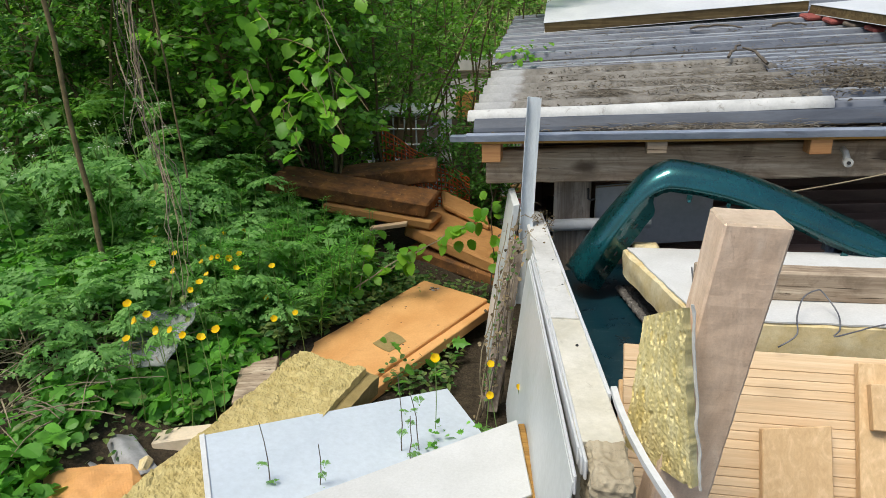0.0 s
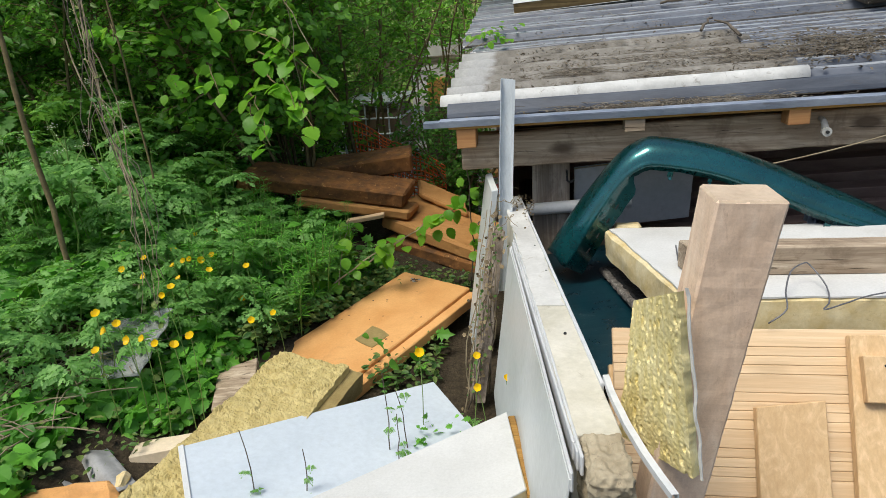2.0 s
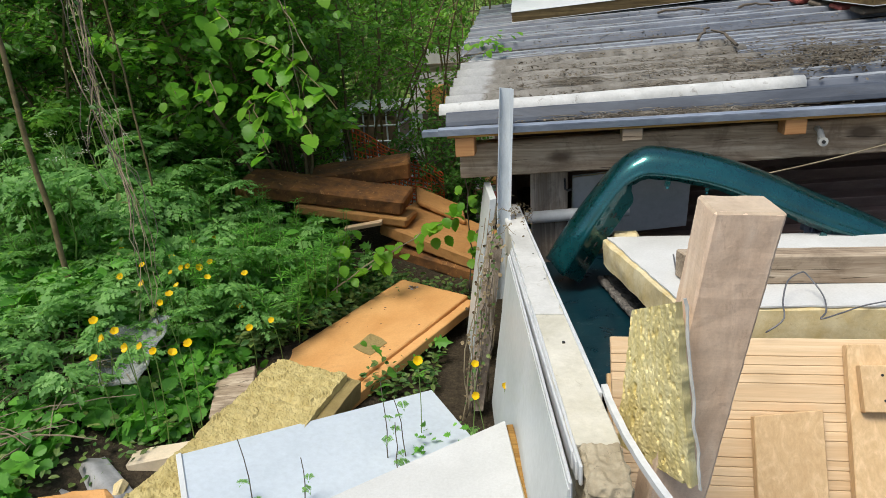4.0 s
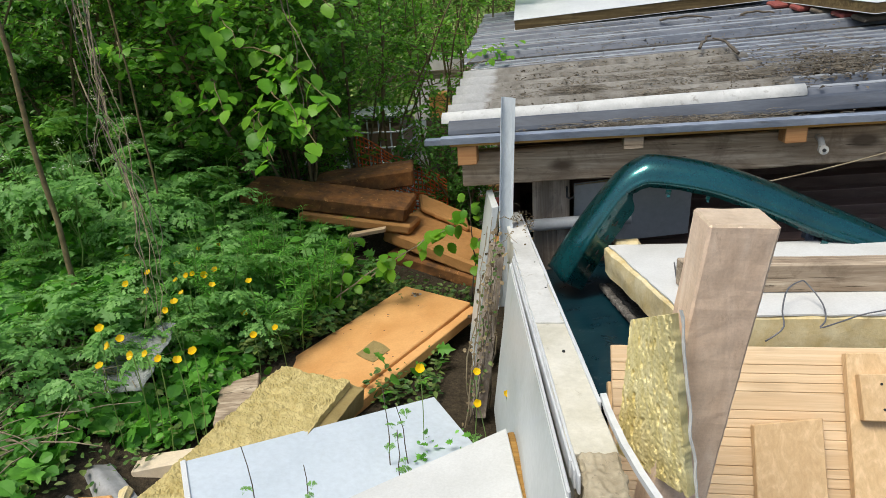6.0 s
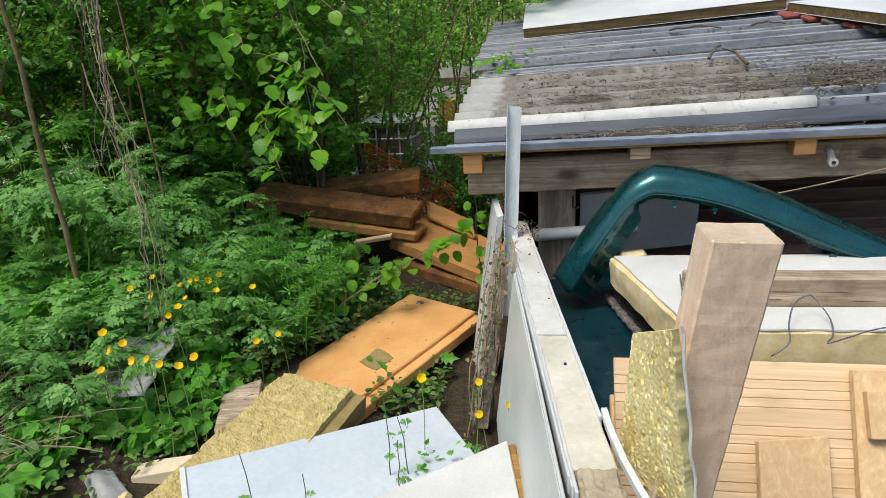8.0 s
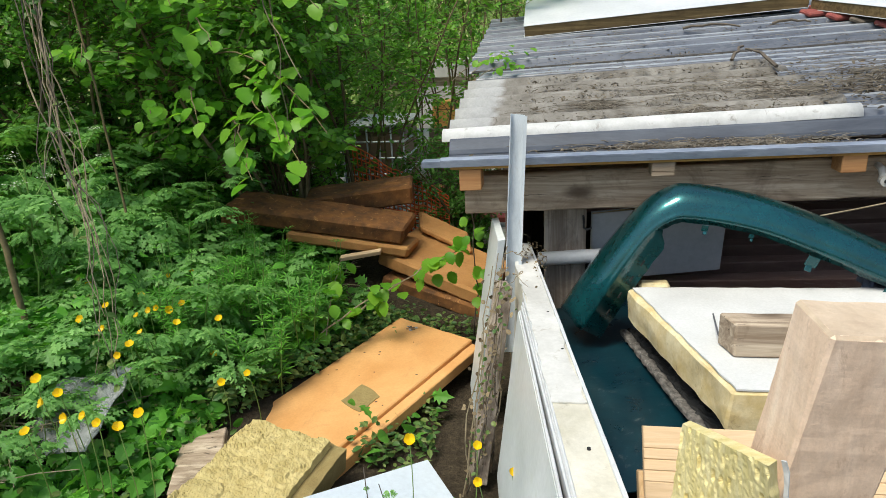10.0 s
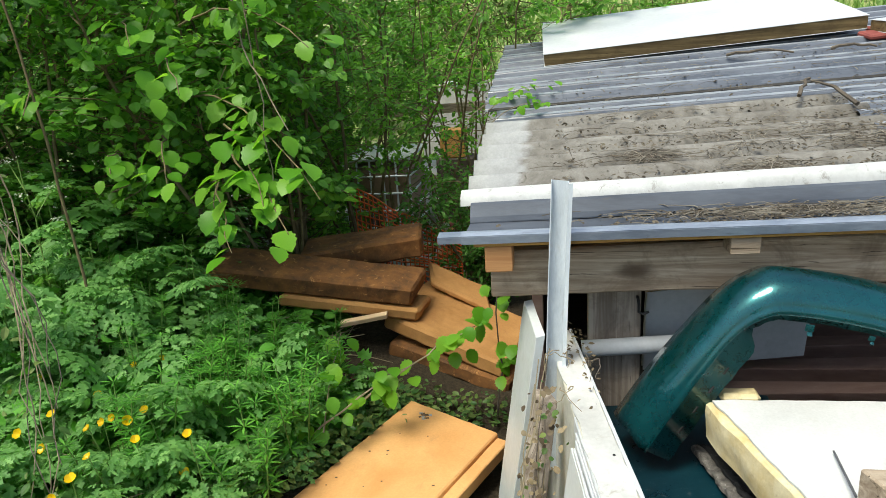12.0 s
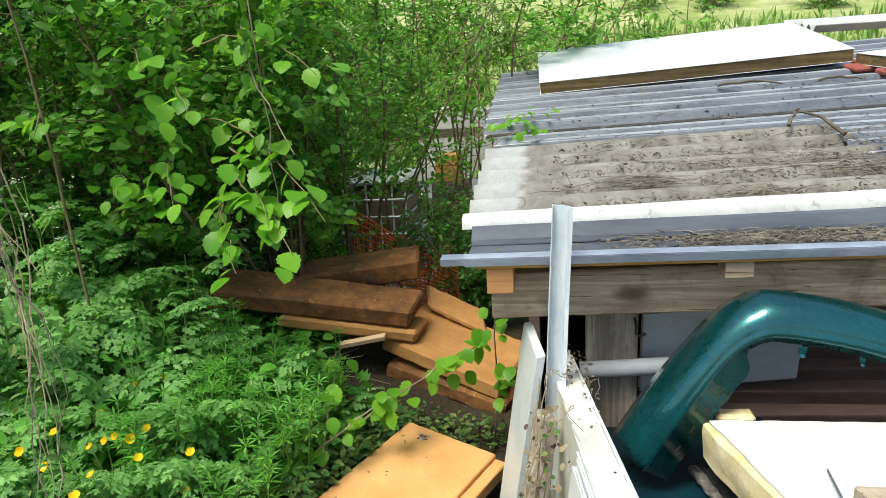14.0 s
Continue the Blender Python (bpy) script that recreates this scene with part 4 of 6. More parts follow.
part("skin", drawn_in(slab(A0 + WX * 0.95 + Vector((0, 0, 0.008)), WX * 0.085, WD * 0.86, (0, 0, -0.7), 0.001, cuts=4, rough=0.0012, freq=8)), M_WHITE, wall, "white skin")
part("top_strip", drawn_in(grid_slab(A0 + WX * 0.12 + Vector((0, 0, 0.005)), WX * 0.82, WD * 0.64, 0.004, 14, 90, None, 0.016)), M_WHITE_DIRTY, wall, "scuffed white top strip")
part("torn_end", slab(A1 + WX * 0.14 + Vector((-0.008, 0.115, 0.0)), WX * 0.8, (0.016, -0.14, -0.02), 0.34, 0.012, cuts=6, rough=0.009, freq=26), M_TORN, wall, "torn dirty brown wool end")
b = bmesh.new()
rws = []
for k in range(19):
    f = k / 18
    q = A1 + WX * 0.95 + Vector((0.062 * f ** 2.2 - 0.034 * (1 - f), 0.33 - 0.385 * f, 0.01 - 0.03 * f * f + 0.004 * noise.noise(Vector((f * 9, 0, 0)))))
    rws.append([b.verts.new(q + Vector(o)) for o in ((0.0, 0.0, -0.014), (0.0, 0.0, 0.0), (0.0125, 0.003, 0.0), (0.0135, 0.004, -0.04 * (1 - 0.6 * f)))])
for p, q in zip(rws, rws[1:]):
    for h in range(3):
        b.faces.new([p[h], p[h + 1], q[h + 1], q[h]])
thick(part("peeled_lip", b, M_WHITE, wall, "white skin peeling away"), 0.003)
for sx, sy in ((0.66, 0.37), (0.72, 0.5), (0.6, 0.73)):
    q = A0 + WX * sx + WD * sy
    part("screw", tube([q, q + Vector((0, 0, 0.006))], 0.005, 0.004, 8), M_BLACK, wall, "dark screw head")

side = thing("wall_panel", "dirty white panel standing behind the channel with dry ivy on it", "wall panel", (-0.6, 2.8, 0.1))
part("sheet", slab((-0.607, 2.97, 0.962), (0.05, -0.27, -0.02), (-0.13, 0.02, -0.86), (0.03, 0.012, 0.004), 0.002, cuts=3, rough=0.002), M_GREENISH, side)
part("inner_batten", slab((-0.57, 2.62, 0.8), (0.05, 0.0, 0.0), (0.03, -0.06, -0.01), (-0.1, -0.25, -0.75), 0.003), M_GREYWOOD_Z, side, "grey wooden batten")

chan = thing("metal_channel", "galvanised steel channel leaning upright at the wall's end", "metal profile", (-0.5, 2.7, 0.4))
b = bmesh.new()
prof = [(0.0, -0.022), (0.0, 0.012), (0.052, 0.012), (0.052, -0.03), (0.064, -0.03)]
rows = []
for z, ox, oy in ((1.445, -0.498, 2.74), (1.1, -0.515, 2.735), (0.75, -0.53, 2.73), (0.42, -0.545, 2.72)):
    rows.append([Vector((ox + px, oy + py, z + 0.008 * noise.noise(Vector((px * 40, z, 0))))) for px, py in prof])
thick(part("web", band([r[1:3] for r in rows]), M_GALV, chan), 0.003)
thick(part("flange", band([r[:2] for r in rows]), M_GALV, chan), 0.003)
thick(part("flange", band([r[2:] for r in rows]), M_GALV, chan, "bright worn flange with a turned lip"), 0.003)

# ---- boards dumped on the plants ----
orange = thing("foam_board", "bright orange foam board with a rebated edge lying in the weeds", "insulation", (-1.4, 2.9, 0.05))
OT, OR = Vector((-1.217, 3.588, 0.19)), Vector((-0.712, 3.285, 0.19))
OV = Vector((-0.50, -1.06, -0.05))
part("board", slab(OT, (OR - OT) * 0.90, OV, 0.085, 0.006, cuts=5, rough=0.003, freq=7), M_FOAM_ORANGE, orange)
part("rebate", slab(OT + (OR - OT) * 0.895 + Vector((0, 0, -0.022)), (OR - OT) * 0.105, OV, 0.06, 0.005, cuts=4, rough=0.003), M_FOAM_ORANGE, orange)
part("stain", grid_slab(OT + (OR - OT) * 0.5 + OV * 0.56 + Vector((0, 0, 0.004)), (OR - OT) * 0.24 + OV * 0.02, OV * 0.13, 0.004, 6, 6, None, 0.02), M_WOOL_CUT, orange, "patch of stuck brown wool")
for i in range(11):
    q = OT + (OR - OT) * R.gauss(0.25, 0.03) + OV * R.gauss(0.075, 0.012)
    part("chip", grid_slab(q + Vector((0, 0, 0.003)), (R.uniform(0.01, 0.026), 0.004, 0), (-0.004, R.uniform(0.008, 0.016), 0), 0.003, 3, 3, lambda i, j, p: 0.003 * noise.noise(p * 90), 0.008), M_DEADCHIP if i % 3 else M_GREYSHEET, orange, "dark chipped spot")
for i in range(13):
    q = OT + (OR - OT) * R.uniform(0.08, 0.85) + OV * R.uniform(0.05, 0.75)
    sz = R.uniform(0.003, 0.008)
    part("fleck", grid_slab(q + Vector((0, 0, 0.0025)), (sz * 1.6, sz * 0.5, 0), (-sz * 0.4, sz, 0), 0.002, 2, 2, None, 0.004), M_DEADCHIP, orange)

rock = thing("wool_slab", "thick yellow-brown mineral wool slab, frayed, across the foam board", "insulation", (-1.5, 1.9, 0.12))
RO, RU, RV = Vector((-1.555, 2.33, 0.285)), Vector((0.37, -0.11, -0.02)), Vector((-0.2, -1.15, -0.01))
part("slab", grid_slab(RO, RU, RV, 0.13, 54, 150, lambda i, j, p: 0.007 * noise.noise(p * 8) + 0.006 * noise.noise(p * 45) + 0.005 * noise.noise(p * 95) - 0.022 * max(0, noise.noise(Vector((p.x * 9, p.y * 30, 2))) - 0.22) + (0.009 if noise.noise(p * 6 + Vector((9, 0, 0))) > 0.2 else 0), 0.014), M_WOOL, rock)
part("lower_layer", grid_slab(RO + Vector((0.3, -0.05, -0.035)), (0.12, -0.04, -0.02), RV * 0.9, 0.1, 8, 40, lambda i, j, p: 0.006 * noise.noise(p * 20), 0.012), M_WOOL_CUT, rock)

blue = thing("metal_sheet", "pale blue-white coated sheet lying over the weeds", "sheet", (-1.2, 1.9, 0.1))
part("sheet", slab((-1.6, 1.515, 0.345), (0.775, 0.795, -0.195), (0.36, -0.55, -0.02), 0.025, 0.002), M_BLUEWHITE, blue)
part("edge_fold", slab((-1.605, 1.511, 0.35), (0.014, 0.014, 0.0), (0.36, -0.55, -0.02), 0.035, 0.002), M_WHITE, blue)

white = thing("insulated_panel", "white insulated panel with a yellow wooden edge lying near", "panel", (-0.75, 1.2, 0.35))
WO = Vector((-0.443, 1.60, 0.472))
part("skin", slab(WO, (-0.60, -0.515, 0.0), (0.075, -0.41, 0.03), 0.008, 0.002), M_FOAM_WHITE, white, "clean white face")
part("core", slab(WO + Vector((0.002, 0, -0.008)), (-0.59, -0.51, 0.0), (0.075, -0.40, 0.03), 0.07, 0.003, cuts=3, rough=0.003), M_FOAM_YEL, white)
part("wood_edge", slab(WO + Vector((0.026, 0.0, -0.012)), (-0.022, -0.006, 0.0), (0.075, -0.41, 0.03), 0.06, 0.003), M_PLY, white, "yellow wooden edge strip")

solo("foam_block", slab((-1.89, 1.60, 0.225), (0.24, 0.085, 0.01), (-0.03, 0.1, -0.01), 0.16, 0.008, cuts=4, rough=0.004), M_BEIGEFOAM, "beige foam block with cut edges among the weeds", "foam block")
solo("foam_scrap", slab((-2.16, 1.33, 0.26), (0.34, 0.1, 0.02), (0.2, -0.26, -0.02), 0.09, 0.02, cuts=5, rough=0.02, freq=8), M_FOAM_ORANGE, "broken orange foam scrap on the ground", "foam scrap")
solo("foam_scrap", slab((-1.86, 1.46, 0.24), (0.05, 0.02, 0.03), (0.03, -0.08, 0.0), 0.04, 0.008, cuts=2, rough=0.008), M_FOAM_YEL, "small ochre foam crumb on the grey sheet", "foam scrap")
gs = thing("corrugated_offcut", "grey corrugated fibre cement offcut half under weeds", "roof sheet", (-2.0, 1.5, 0.1))
b = waves(-0.14, 0.16, -0.09, 0.09, 0.12, 0.02, lambda y: 0, 0.007, 5, 12)
bmesh.ops.transform(b, matrix=pose(-1.92, 1.46, 0.235, 14, 4, -36), verts=b.verts)
smooth(part("sheet", b, M_GREYSHEET, gs))
solo("film_scrap", grid_slab((-2.36, 2.3, 0.475), (0.3, 0.02, 0.02), (0.05, -0.38, -0.12), 0.003, 12, 14, lambda i, j, p: 0.03 * noise.noise(p * 9), 0.03), M_FILM, "crumpled clear plastic film in the weeds", "plastic film", smooth=True)
solo("board_scrap", slab((-1.80, 2.18, 0.26), (0.16, 0.08, 0.03), (0.1, -0.28, -0.02), 0.03, 0.004), M_GREYWOOD, "grey-brown board scrap beside the wool slab", "board")

# ---- weathered foam boards behind ----
def rust_board(name, o, u, v, t, m, label):
    solo(name, slab(o, u, v, t, 0.016, cuts=6, rough=0.006, freq=9), m, label, "insulation", group="weathered foam boards")


rust_board("foam_board", (-2.45, 3.96, 0.78), (1.13, 0.3, -0.25), (0.03, 0.3, 0.04), 0.12, M_FOAM_RUST, "weathered brown foam board with a broken orange end")
rust_board("foam_board", (-2.08, 4.42, 0.70), (0.74, 0.24, 0.04), (-0.05, 0.3, 0.03), 0.14, M_FOAM_RUST, "dark weathered foam board on top of the pile")
rust_board("foam_board", (-2.08, 4.07, 0.575), (0.78, 0.2, -0.18), (0.03, 0.25, 0.0), 0.075, M_FOAM_TAN, "tan foam board edge beneath the brown ones")
rust_board("foam_board", (-1.52, 4.3, 0.36), (0.74, -0.26, -0.2), (0.16, 0.6, 0.01), 0.1, M_FOAM_TAN, "flat tan foam board beside the shed")
# added dark filler: stands in for the shade in the hollow below
rust_board("foam_board", (-1.5, 4.26, 0.2), (0.74, -0.24, -0.14), (0.12, 0.4, 0.0), 0.1, M_FOAM_RUST, "dark board added as shade in the hollow under the flat one")
rust_board("foam_board", (-1.3, 4.72, 0.42), (0.4, -0.14, -0.14), (-0.06, 0.26, 0.06), 0.05, M_FOAM_TAN, "broken tan foam piece behind the flat board")
solo("foam_scrap", slab((-2.47, 3.94, 0.77), (0.09, 0.03, 0.0), (0.03, 0.2, 0.02), 0.16, 0.02, cuts=4, rough=0.016, freq=14), M_FOAM_BROKEN, "broken ochre foam lump at the board's end", "foam scrap")
solo("offcut", slab((-1.74, 4.1, 0.38), (0.26, 0.09, 0.02), (0.0, 0.04, 0.01), 0.03, 0.003), M_PINE, "pale wood offcut on the foam boards", "offcut")
solo("brick", slab((-1.7, 3.7, 0.17), (0.1, 0.02, 0.02), (0.02, 0.12, 0), 0.07, 0.006, cuts=2, rough=0.003), M_RED, "red hollow brick by the foam boards", "brick")


# ---- plants ----
def leaf_template(rows, widths, fold_up=0.18, droop=0.3):
    """A leaf one long: a midrib with two folded halves."""
    vs, fs = [], []
    for y, w in zip(rows, widths):
        z = -droop * y * y
        if w < 1e-4:
            vs.append((0, y, z))
        else:
            vs += [(-w, y, z + fold_up * w), (0, y, z), (w, y, z + fold_up * w)]
    idx, n = [], 0
    for w in widths:
        k = 1 if w < 1e-4 else 3
        idx.append(list(range(n, n + k)))
        n += k
    for a, c in zip(idx, idx[1:]):
        if len(a) == 1 and len(c) == 3:
            fs += [(a[0], c[1], c[0]), (a[0], c[2], c[1])]
        elif len(a) == 3 and len(c) == 1:
            fs += [(a[0], a[1], c[0]), (a[1], a[2], c[0])]
        else:
            fs += [(a[0], a[1], c[1], c[0]), (a[1], a[2], c[2], c[1])]
    return np.array(vs, float), fs


HAZEL = leaf_template([0, 0.1, 0.32, 0.58, 0.8, 0.93, 1.0], [0, 0.24, 0.42, 0.43, 0.29, 0.1, 0], 0.22, 0.22)
OVAL = leaf_template([0, 0.3, 0.7, 1.0], [0, 0.24, 0.22, 0], 0.25, 0.25)
LANCE = leaf_template([0, 0.5, 1.0], [0, 0.085, 0], 0.2, 0.15)


def toothed():
    """A broad leaf with coarse teeth."""
    out = []
    n = 11
    for i in range(n + 1):
        y = i / n
        w = 0.42 * math.sin(math.pi * min(1, y * 0.93 + 0.07)) ** 0.8 * (1.08 if i % 2 else 0.9)
        out.append(0 if i in (0, n) else w)
    return leaf_template([i / n for i in range(n + 1)], out, 0.16, 0.25)


TOOTHED = toothed()
CUT = leaf_template([0, 0.12, 0.2, 0.38, 0.46, 0.66, 0.74, 1.0], [0, 0.3, 0.16, 0.42, 0.2, 0.3, 0.12, 0], 0.2, 0.3)


def scatter(pos, fwd, size, template, up=None, rng=RNG):
    """Lays a leaf at each place, pointing along fwd with its face turned towards up; gives vertices and faces."""
    tv, tf = template
    n = len(pos)
    f = fwd / (np.linalg.norm(fwd, axis=1, keepdims=True) + 1e-9)
    if up is None:
        up = np.tile(np.array([0.0, -0.35, 1.0]), (n, 1)) + rng.normal(0, 0.45, (n, 3))
    r = np.cross(f, up)
    r /= np.linalg.norm(r, axis=1, keepdims=True) + 1e-9
    u = np.cross(r, f)
    v = pos[:, None, :] + size[:, None, None] * (tv[None, :, 0:1] * r[:, None, :] + tv[None, :, 1:2] * f[:, None, :] + tv[None, :, 2:3] * u[:, None, :])
    k = len(tv)
    faces = []
    for i in range(n):
        o = i * k
        faces += [tuple(o + q for q in face) for face in tf]
    return v.reshape(-1, 3), faces


def leaves_object(name, pos, fwd, size, template, material, label, category, up=None, parent=None):
    v, f = scatter(np.asarray(pos), np.asarray(fwd), np.asarray(size), template, up)
    ob = new(name, array_mesh(name, v.tolist(), f, material))
    if parent:
        ob.parent = parent
        ob.location = -ORIGIN[parent.name]
        return tagged(ob, label, kind="stuff")
    return tagged(ob, label, category, kind="stuff")


def wander(p, d, length, n, spread, lift=0.0):
    """A branch's places, wandering."""
    pts, p, d = [Vector(p)], Vector(p), Vector(d).normalized()
    for _ in range(n):
        d = (d + Vector((R.gauss(0, spread), R.gauss(0, spread), R.gauss(0, spread) + lift))).normalized()
        p = p + d * (length / n)
        pts.append(p.copy())
    return pts


def shrub(name, label, category, base, stems, height, reach, twigs, per, size, template, material, bark=M_BARK, keep=None, lean=(0, 0), r0=0.016, low=0.25):
    """A bush: stems, limbs, and leaves along the twigs."""
    base = Vector(base)
    th = thing(name, label, category, base)
    pos, fwd, sz = [], [], []
    fine = bmesh.new()
    for s in range(stems):
        wood = bmesh.new()
        a = R.uniform(0, 2 * math.pi)
        d = Vector((math.cos(a) * reach * 0.5 + lean[0], math.sin(a) * reach * 0.5 + lean[1], 1.6))
        stem = wander(base + Vector((math.cos(a) * 0.12, math.sin(a) * 0.12, -0.03)), d, height * R.uniform(0.8, 1.1), 9, 0.12, 0.05)
        tube(stem, r0 * R.uniform(0.7, 1.2), 0.004, 5, wood)
        for t in range(twigs):
            f = R.uniform(low, 1.0)
            k = min(int(f * 9), 8)
            p = stem[k].lerp(stem[k + 1], f * 9 - k)
            a2 = R.uniform(0, 2 * math.pi)
            tw = wander(p, (math.cos(a2), math.sin(a2), R.uniform(-0.25, 0.6)), reach * R.uniform(0.35, 1.0), 5, 0.22, -0.02)
            if keep and not keep(tw[-1]):
                continue
            tube(tw, 0.005, 0.0015, 3, fine)
            for _ in range(per):
                g = R.uniform(0.15, 1.0) * 5
                kk = min(int(g), 4)
                q = tw[kk].lerp(tw[kk + 1], g - kk)
                dirn = (tw[kk + 1] - tw[kk]).normalized() + Vector((R.gauss(0, 0.7), R.gauss(0, 0.7), R.gauss(-0.15, 0.4)))
                q = q + Vector((R.gauss(0, 0.03), R.gauss(0, 0.03), R.gauss(0, 0.03)))
                if keep and not keep(q):
                    continue
                pos.append(q[:]), fwd.append(dirn[:]), sz.append(size * R.uniform(0.55, 1.2))
        part("stem", wood, bark, th)
    tagged(part("brushwood", fine, bark, th), kind="stuff")
    leaves_object("crown", pos, fwd, sz, template, material, "", "", parent=th)
    return th


def sight(p):
    """How far to the side a place lies as seen from the path's start: 0 straight ahead, minus to the west."""
    return (p.x + 0.293) / (p.y + 0.351)


def west(limit, soft=0.03):
    return lambda p: sight(p) < limit + R.uniform(-soft, soft) and not (p.y < 5.4 and sight(p) > -0.5 and p.z < 0.95)


# the thicket, from near to far
BUSHES = (
    ((-2.30, 4.55), 5, 2.7, 0.75, 44, 36, 0.062, HAZEL, M_LEAF_BUSH, -0.275),
    ((-3.05, 4.5), 5, 2.7, 0.75, 44, 40, 0.052, OVAL, M_LEAF_BUSH, -0.3),
    ((-3.8, 4.3), 5, 2.6, 0.75, 40, 38, 0.055, OVAL, M_LEAF_BUSH, -0.3),
    ((-2.5, 5.3), 6, 3.3, 0.85, 44, 40, 0.055, OVAL, M_LEAF_BUSH, -0.23),
    ((-3.7, 4.7), 6, 3.3, 0.9, 40, 30, 0.08, OVAL, M_LEAF_DEEP, -0.3),
    ((-4.7, 4.0), 5, 2.9, 0.85, 38, 28, 0.08, OVAL, M_LEAF_DEEP, -0.3),
    ((-3.2, 5.8), 6, 3.7, 1.0, 40, 30, 0.085, OVAL, M_LEAF_DEEP, -0.25),
    ((-5.1, 4.8), 6, 3.7, 1.1, 40, 28, 0.09, OVAL, M_LEAF_DEEP, -0.3),
    ((-2.75, 6.6), 5, 3.5, 0.85, 40, 28, 0.08, OVAL, M_LEAF_BUSH, -0.225),
    ((-4.4, 7.0), 6, 4.3, 1.3, 40, 30, 0.11, OVAL, M_LEAF_DEEP, -0.25),
    ((-3.4, 8.0), 6, 4.3, 1.2, 40, 30, 0.11, OVAL, M_LEAF_DEEP, -0.24),
    ((-6.2, 6.2), 6, 4.3, 1.4, 40, 30, 0.11, OVAL, M_LEAF_DEEP, -0.3),
    ((-5.4, 2.7), 5, 3.1, 0.9, 36, 28, 0.09, OVAL, M_LEAF_DEEP, -0.3),
    ((-6.6, 8.6), 6, 5.0, 1.7, 40, 30, 0.14, OVAL, M_LEAF_DEEP, -0.3),
)
for (bx, by), st, hg, rc, tw, pr, sz, tp, mt, lim in BUSHES:
    shrub("bush", "dense green leafy bush in the thicket beside the shed", "bush", (bx, by, ground_z(bx, by)), st, hg, rc, tw, pr, sz, tp, mt, keep=west(lim), low=0.03)

# thin young trees in the gap
for bx, by, hg, lim in ((-2.0, 5.6, 3.4, -0.15), (-1.75, 6.4, 3.6, -0.10), (-1.55, 7.2, 3.6, -0.08), (-2.35, 7.6, 3.8, -0.1)):
    shrub("sapling", "slender young tree with light leaves in the gap by the shed", "tree", (bx, by, ground_z(bx, by)), 2, hg, 0.7, 34, 20, 0.065, OVAL, M_LEAF_BUSH,
          keep=lambda p, lim=lim: sight(p) < lim and p.z > 1.0 + 0.6 * noise.noise(p * 2.0), r0=0.014, low=0.25)
shrub("sapling", "slender young tree with light leaves in the gap by the shed", "tree", (-1.45, 6.7, ground_z(-1.45, 6.7)), 3, 3.0, 0.5, 30, 16, 0.055, OVAL, M_LEAF_BUSH,
      keep=lambda p: sight(p) < -0.085 and p.z > 0.75 + 0.7 * noise.noise(p * 2.2), r0=0.011, low=0.2)
for bx, by, hg, lim in ((-2.15, 6.1, 3.3, -0.175), (-2.35, 5.2, 3.0, -0.215)):
    shrub("bush", "dense small-leaved bush closing the thicket by the yard", "bush", (bx, by, ground_z(bx, by)), 5, hg, 0.75, 46, 40, 0.05, OVAL, M_LEAF_BUSH, keep=lambda p, lim=lim: sight(p) < lim + R.uniform(-0.03, 0.02) and p.z > 1.12 + 0.3 * noise.noise(p * 2.0), low=0.2)
# boughs reaching over the shed roof
shrub("sapling", "young tree with pale green leaves hanging over the roof", "tree", (-1.2, 6.75, ground_z(-1.2, 6.75)), 4, 3.3, 0.85, 34, 30, 0.065, OVAL, M_LEAF_BUSH, keep=lambda p: p.z > 2.0 + 0.12 * noise.noise(p * 3) or (sight(p) < -0.1 and p.z > 1.5), lean=(0.85, -0.1), r0=0.018, low=0.3)
shrub("sapling", "pale green tree leaning over the far corner of the roof", "tree", (-1.25, 8.3, ground_z(-1.25, 8.3)), 4, 4.4, 1.1, 26, 20, 0.075, OVAL, M_LEAF_FAR, keep=lambda p: p.z > 2.0, lean=(0.3, -0.2), r0=0.02)
shrub("sapling", "pale green tree leaning over the far corner of the roof", "tree", (0.3, 9.6, ground_z(0.3, 9.6)), 4, 3.6, 1.0, 16, 12, 0.08, OVAL, M_LEAF_FAR, keep=lambda p: p.z > 2.25, lean=(0.2, 0), r0=0.02)
for bx, by in ((-2.9, 9.4), (-1.9, 10.6), (-3.6, 10.4)):
    shrub("bush", "light green bush behind the yard", "bush", (bx, by, ground_z(bx, by)), 6, 4.2, 1.0, 36, 24, 0.1, OVAL, M_LEAF_BUSH, keep=lambda p: p.z > 1.3 and sight(p) < -0.1, low=0.2)
shrub("sapling", "pale green tree spreading low over the far roof edge", "tree", (-0.75, 7.9, ground_z(-0.75, 7.9)), 6, 2.7, 1.3, 40, 24, 0.07, OVAL, M_LEAF_FAR, keep=lambda p: p.z > 1.95 and p.x > -1.6, lean=(0.5, 0.0), r0=0.014, low=0.6)
pos, fwd, sz = [], [], []
for i in range(9000):
    x, y = R.uniform(-7, 16), R.uniform(11.5, 24)
    pos.append((x, y, ground_z(x, y) - 0.02)), fwd.append((R.gauss(0, 0.25), R.gauss(0, 0.25), 1.0)), sz.append(R.uniform(0.2, 0.6))
leaves_object("meadow_grass", pos, fwd, sz, LANCE, M_LEAF_FAR, "tall pale meadow grass on the slope", "grass")
# far bushes up the slope
for i in range(16):
    bx, by = -14 + i * 1.9 + R.uniform(-0.6, 0.6), R.uniform(11.0, 17.0)
    if bx > 1.5:
        by += 14
    shrub("bush", "pale sunlit bush up the meadow slope", "bush", (bx, by, ground_z(bx, by)), 5, 2.6 if bx < 1.5 else 1.6, 1.1, 16, 18, 0.13, OVAL, M_LEAF_FAR, low=0.05)

